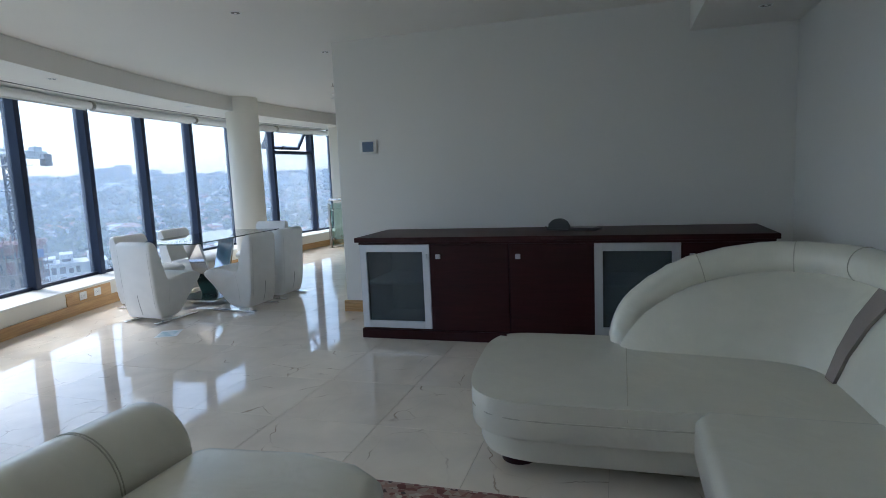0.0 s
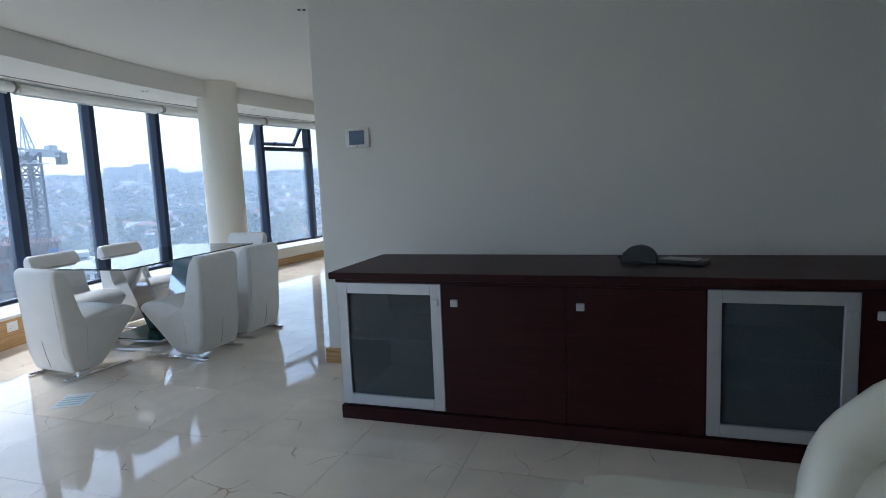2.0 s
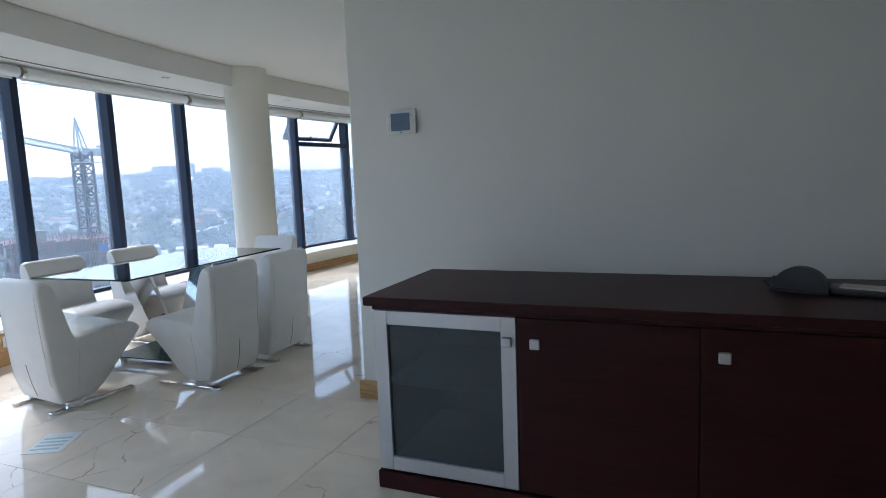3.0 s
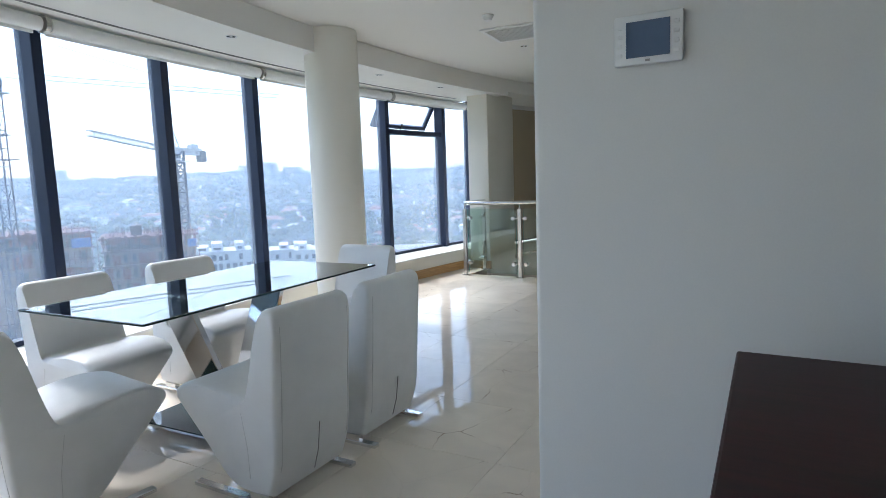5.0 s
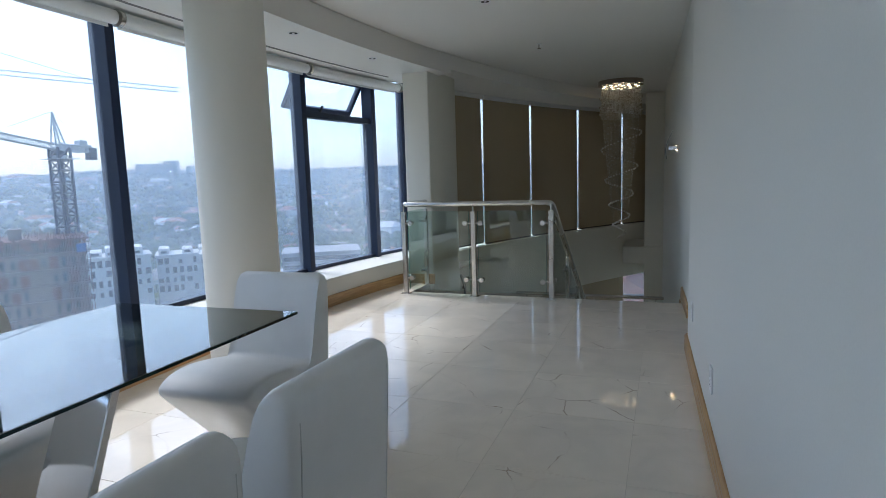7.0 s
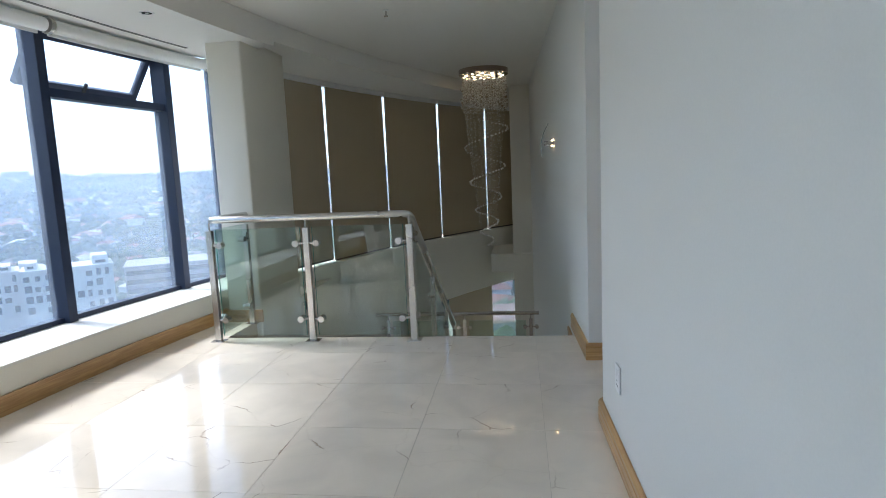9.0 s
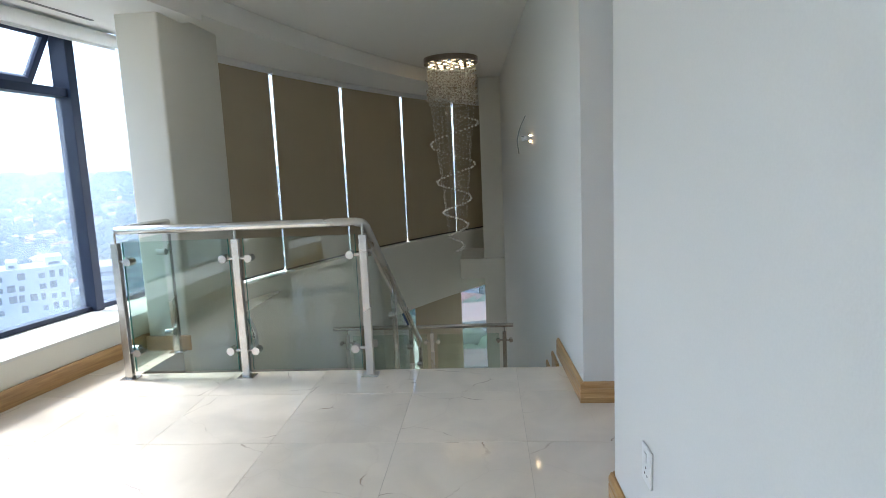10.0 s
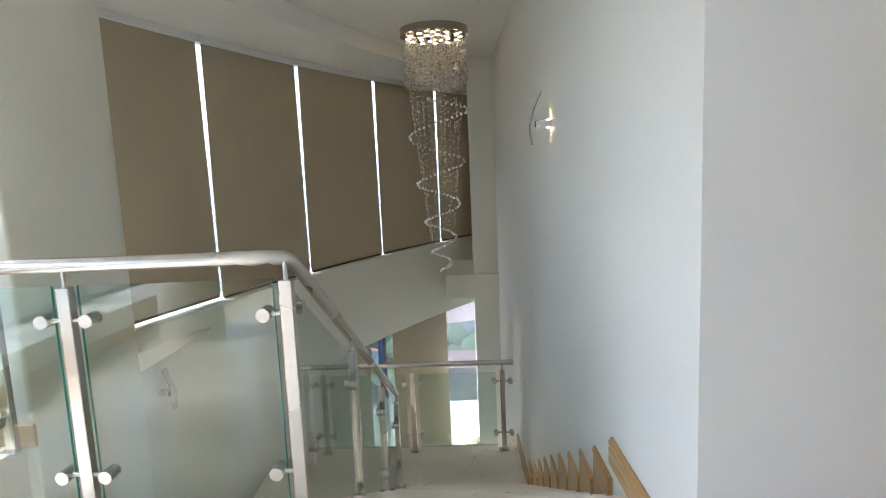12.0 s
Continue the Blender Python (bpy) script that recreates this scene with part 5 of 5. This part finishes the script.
def block(name, az0, az1, d, z0, z1, deep, label, category, wall_m=M_WHITEWALL, cols=14, floors=3, seed=1, bands=False, steps=0):
    a, b = far(az0, d), far(az1, d)
    w = (b - a).length
    ob = thing(name, Matrix.Translation((a.x, a.y, z0)) @ Matrix.Rotation(math.atan2(b.y - a.y, b.x - a.x), 4, "Z"), label, category)
    h = z1 - z0
    part("wall", box(0, w, 0, deep, 0, h), wall_m, ob)
    part("roof", box(-0.4, w + 0.4, -0.4, deep + 0.4, h, h + 0.8), wall_m, ob)
    r = random.Random(seed)
    cw, fh = w / cols, 3.6
    for k in range(steps):             # stair heads and set-back flats on the roof
        x0 = w * (k + r.uniform(0.05, 0.35)) / steps
        x1 = x0 + w / steps * r.uniform(0.35, 0.6)
        top = part("roof_flat", box(x0, x1, 2.0, deep - 2, h + 0.8, h + r.uniform(2.4, 4.2)), wall_m, ob)
        part("window", box(x0 + 0.8, x1 - 0.8, 1.85, 2.05, h + 1.2, h + 2.1), M_GLASS_AND_SHADE, top)
    for f in range(floors):
        zf = h - fh * (f + 1) + 0.8
        if bands:
            part("window", box(0.5, w - 0.5, -0.15, 0.05, zf, zf + 1.8), M_GLASS_AND_SHADE, ob)
            continue
        for c in range(cols):
            if r.random() < 0.2:
                continue
            ww = cw * r.uniform(0.4, 0.75)
            x = cw * c + r.uniform(0.1, 0.25) * cw
            part("window", box(x, x + ww, -0.15, 0.05, zf, zf + r.choice((1.7, 2.3, 2.3))), M_GLASS_AND_SHADE, ob)
    return ob


block("apartment_building", -53.0, -47.6, 240, -62, -24, 16, "white modern apartment block with scattered dark windows", "building", seed=2, cols=9, floors=4, steps=3)
block("apartment_building", -47.2, -42.0, 250, -62, -26, 16, "white modern apartment block with scattered dark windows", "building", seed=3, cols=9, floors=4, steps=3)
block("apartment_building", -43.6, -37.2, 235, -62, -25, 16, "white modern apartment block with scattered dark windows", "building", seed=4, cols=9, floors=4, steps=3)
block("office_building", -36.4, -29.0, 260, -62, -30, 24, "long low grey office building with window bands", "building", plain("grey_render", (0.30, 0.30, 0.32), 0.8, bump=0), floors=5, bands=True)
block("office_building", -27.0, -18.0, 300, -62, -38, 24, "long low grey office building with window bands", "building", plain("pale_render", (0.45, 0.44, 0.42), 0.8, bump=0), floors=4, bands=True)
for az0, az1, top in ((-48.2, -46.0, 82), (-46.0, -44.7, 92), (-44.2, -42.4, 72), (-63.6, -61.6, 78), (-41.0, -39.5, 60), (-52.0, -50.6, 62)):
    block("hill_tower", az0, az1, 2380, 0, top, 60, "pale tower block on the distant ridge", "building", plain("ridge_tower_render", (0.36, 0.35, 0.34), 0.9, bump=0), floors=0)


def site(az0, az1, d, z0, z1):
    """A concrete frame under construction, with formwork on its top deck."""
    a, b = far(az0, d), far(az1, d)
    w = (b - a).length
    ob = thing("construction_building", Matrix.Translation((a.x, a.y, z0)) @ Matrix.Rotation(math.atan2(b.y - a.y, b.x - a.x), 4, "Z"), "unfinished concrete building with rust-red formwork", "building")
    h, r = z1 - z0, random.Random(8)
    part("core", box(0.2, w - 0.2, 0.8, 17, 0, h - 3.2), M_CONCRETE, ob)
    for f in range(12):
        z = h - 3.4 * (f + 1)
        part("slab", box(-0.3, w + 0.3, 0, 18, z, z + 0.4), M_CONCRETE, ob)
        n = 11
        for k in range(n):
            x = w * k / n
            if r.random() < 0.45:
                # Solid dark box imitates the shade inside a window opening.
                part("window_opening", box(x + w / n * 0.3, x + w / n * 0.72, 0.55, 0.85, z - 2.5, z - 0.5), M_GLASS_AND_SHADE, ob)
            elif r.random() < 0.5:
                part("infill_panel", box(x + 0.1, x + w / n - 0.1, 0.35, 0.82, z - 2.95, z - r.uniform(0.0, 0.8)), M_FORM, ob)
    # Dark block stands for the shade within the open top storey.
    part("storey_shade_block", box(0.8, w - 0.8, 1.6, 16, h - 3.2, h - 0.4), M_GLASS_AND_SHADE, ob)
    part("top_slab", box(-0.6, w + 0.6, -0.5, 18, h - 0.4, h), M_FORM, ob)
    for k in range(30):                # props under the newest deck, and edge boards
        x = w * (k + 0.5) / 30
        part("prop", cyl((x, -0.2, h - 3.0), (x + r.uniform(-0.2, 0.2), -0.2, h - 0.4), 0.10, 5), M_FORM, ob)
        if r.random() < 0.55:
            part("formwork_panel", box(x - w / 64, x + w / 64, -0.6, -0.5, h - r.uniform(0.8, 2.2), h + r.uniform(0.1, 0.5)), M_FORM, ob)
    bm = bmesh.new()
    for k in range(90):
        x, y = r.uniform(0, w), r.uniform(0, 16)
        cyl((x, y, h), (x, y, h + r.uniform(0.5, 1.9)), 0.06, 4, bm=bm)
    part("rebar", bm, M_FORM, ob)
    bm = bmesh.new()
    for k in range(9):                 # tube scaffold on one bay of the front
        x = w * 0.80 + w * 0.22 * k / 8
        cyl((x, -1.3, 0), (x, -1.3, h + 1.2), 0.07, 4, bm=bm)
    for k in range(26):
        cyl((w * 0.80, -1.3, h + 0.8 - 2.0 * k), (w * 1.02, -1.3, h + 0.8 - 2.0 * k), 0.07, 4, bm=bm)
    part("scaffold", bm, M_FORM, ob, "rusty tube scaffold")
    part("core_wall", box(w * 0.30, w * 0.42, 5, 9, h, h + 2.3), M_CONCRETE, ob)
    part("site_net", box(w * 0.90, w * 0.99, -1.5, -1.4, h - 3.0, h - 1.2), M_NET, ob, "blue safety net")
    return ob


structure("road", prism([tuple(far(a, d))[:2] for a, d in ((-16, 60), (-16, 175), (12, 175), (12, 60))], -60, -59.2), plain("asphalt", (0.06, 0.06, 0.065), 0.9, grain=0.3, amount=0.2, bump=0), "dark asphalt road far below", "road")
block("brick_house", -4.5, 0.5, 150, -60, -50, 14, "low red-brown building beside the road", "building", plain("red_brick_wall", (0.13, 0.055, 0.042), 0.9, bump=0), cols=8, floors=2, seed=9)
for k in range(5):
    p = far(-6 + 2.3 * k, 112 + 5 * (k % 3), -59.2)
    c = thing("parked_car", Matrix.Translation(p) @ Matrix.Rotation(0.5 * k, 4, "Z"), "small pale parked car far below on the road", "car", "parked cars")
    part("body", box(-2.1, 2.1, -0.9, 0.9, 0.3, 0.95, 0.2, 2), M_WHITEWALL, c)
    part("cabin", box(-1.2, 1.0, -0.78, 0.78, 0.9, 1.5, 0.2, 2), M_GLASS_AND_SHADE, c)
    for x in (-1.3, 1.3):
        for y in (-0.85, 0.85):
            part("wheel", cyl((x, y - 0.1, 0.33), (x, y + 0.1, 0.33), 0.33, 12), M_BLACK, c)
lawn = [tuple(far(a, 300 + 6 * math.sin(a)))[:2] for a in range(-58, -10, 4)] + [tuple(far(a, 345 + 9 * math.sin(a * 1.7)))[:2] for a in range(-14, -59, -4)]
structure("lawn", prism(lawn, -62, -57.5), plain("mown_grass", (0.13, 0.19, 0.06), 0.95, grain=0.08, amount=0.2, bump=0), "pale green mown lawn behind the flats", "lawn")
site(-76.0, -60.5, 135, -60, -6.4)
site(-59.8, -52.3, 150, -60, -9.2)


def lattice(p, q, half, bays, bm, r=0.12):
    """A square braced boom from p to q."""
    p, q = Vector(p), Vector(q)
    d = (q - p).normalized()
    s = d.cross(Vector((0, 0, 1)))
    s = Vector((1, 0, 0)) if s.length < 0.01 else s.normalized()
    u = s.cross(d)
    cs = [(s * i + u * j) * half for i, j in ((-1, -1), (1, -1), (1, 1), (-1, 1))]
    for c in cs:
        cyl(p + c, q + c, r, 5, bm=bm)
    for k in range(bays):
        a, b = p + (q - p) * (k / bays), p + (q - p) * ((k + 1) / bays)
        for n in range(4):
            c0, c1 = cs[n], cs[(n + 1) % 4]
            cyl(a + (c0 if k % 2 else c1), b + (c1 if k % 2 else c0), r * 0.6, 4, bm=bm)
            cyl(a + c0, a + c1, r * 0.6, 4, bm=bm)


def tower_crane(az, d, z0, z_jib, z_top, tip, tail, label, half=1.5, thick=0.36):
    base = far(az, d, z0)
    ob = thing("tower_crane", Matrix.Translation(base), label, "crane", "tower cranes")
    bm = bmesh.new()
    lattice((0, 0, 0), (0, 0, z_jib - z0), half, int((z_jib - z0) / 2.6), bm, thick)
    part("mast", bm, M_DARKCRANE, ob)
    zj = z_jib - z0
    t, c = Vector(tip) - base, Vector(tail) - base
    bm = bmesh.new()
    lattice((0, 0, zj), t, half * 0.4, 22, bm, thick * 0.4)
    part("jib", bm, M_CRANE, ob)
    bm = bmesh.new()
    lattice((0, 0, zj), c, 0.7, 8, bm, thick * 0.7)
    part("counter_jib", bm, M_CRANE, ob)
    bm = bmesh.new()
    lean = Vector((t.x, t.y, 0)).normalized()
    top = Vector((0, 0, z_top - z0)) + lean * 0.9
    across = Vector((-lean.y, lean.x, 0))
    legs = [[Vector((0, 0, zj)) + lean * i * half * 0.9 + across * j * half * 0.55 for i in (1, -1)] for j in (1, -1)]
    for pair in legs:
        for foot in pair:
            cyl(foot, top, thick * 0.5, 5, bm=bm)
        for k in range(1, 6):
            cyl(pair[0].lerp(top, k / 6), pair[1].lerp(top, (k - 0.5) / 6), thick * 0.3, 4, bm=bm)
    for k in range(6):
        cyl(legs[0][1].lerp(top, k / 6), legs[1][1].lerp(top, k / 6), thick * 0.3, 4, bm=bm)
    part("apex", bm, M_CRANE, ob)
    part("slewing_ring", cyl((0, 0, zj - 3.2), (0, 0, zj - 2.5), half * 1.25, 16), M_DARKCRANE, ob)
    for dz, wide in ((-2.6, 1.9), (-8.5, 1.7), (-12.0, 2.1)):
        part("platform", box(-half * wide, half * wide, -half * wide, half * wide, zj + dz - 0.12, zj + dz), M_DARKCRANE if dz < -3 else M_CRANE, ob)
    bm = cyl(top, t * 0.7 + Vector((0, 0, zj)) * 0.3, 0.06, 5)
    cyl(top, c, 0.06, 5, bm=bm)
    part("stay", bm, M_CRANE, ob)
    part("counterweight", box(c.x - 0.9, c.x + 0.9, c.y - 0.9, c.y + 0.9, c.z - 2.6, c.z + 0.3), M_WEIGHT, ob, "dark concrete counterweight")
    part("machinery", box(c.x * 0.7 - 1.0, c.x * 0.7 + 1.0, c.y * 0.7 - 1.0, c.y * 0.7 + 1.0, zj + 0.4, zj + 1.8, 0.1, 1), M_CRANE, ob)
    cab = part("cab", box(-1.3, 0.9, -1.1, 1.1, zj - 2.5, zj - 0.2, 0.1, 1), M_CRANE, ob)
    part("cab_window", box(-1.35, 0.95, -1.15, 1.15, zj - 1.7, zj - 0.7), M_GLASS_AND_SHADE, cab)
    return ob


tower_crane(-53.5, 165, -60, 11.0, 19.2, far(-60.0, 150, 14.2), far(-51.3, 168, 10.8), "tower crane with a pale blue lattice jib above the site")
tower_crane(-66.2, 105, -60, 18.4, 25.0, far(-44.2, 118, 18.4), far(-80.0, 100, 18.4), "nearer tower crane with a long lattice jib", 0.9, 0.10)

# ---------------------------------------------------------------- floor tiles
TX, TY = 0.635, 0.645
bm = box(-TX / 2 + 0.0012, TX / 2 - 0.0012, -TY / 2 + 0.0012, TY / 2 - 0.0012, -0.012, 0.0)
tile_mesh = bpy.data.meshes.new("tile")
bm.to_mesh(tile_mesh)
bm.free()
tile_mesh.materials.append(M_MARBLE)
for i in range(-9, 8):
    for j in range(-21, 6):
        x0, y0 = -2.30 + TX * i, 9.445 + TY * j
        xc, yc = x0 + TX / 2, y0 + TY / 2
        if (Vector((xc, yc)) - Vector((CX, CY))).length > 17.25 or yc < SOUTH_Y - 0.3:
            continue
        if xc > EAST_X + 0.3 or (xc > -1.2 and yc > WALL_Y) or (y0 > EDGE_Y - 0.02 and x0 > -4.9):
            continue
        pieces = [tile_mesh]
        if y0 + TY > EDGE_Y + 0.01 and x0 + TX > -4.88:
            pieces = [(x0, x0 + TX, y0, EDGE_Y + 0.012)]
            if x0 < -4.88:
                pieces.append((x0, -4.88, max(y0, EDGE_Y + 0.014), y0 + TY))
        for piece in pieces:
            if piece is not tile_mesh:
                me = bpy.data.meshes.new("tile")
                if piece[3] - piece[2] < 0.02:
                    continue
                bm = box(piece[0] + 0.0012 - xc, piece[1] - 0.0012 - xc, piece[2] + 0.0012 - yc, piece[3] - 0.0012 - yc, -0.012, 0.0)
                bm.to_mesh(me)
                bm.free()
                me.materials.append(M_MARBLE)
                piece = me
            t = new("tile", piece)
            t.location = (xc, yc, 0)
            t.parent = floor
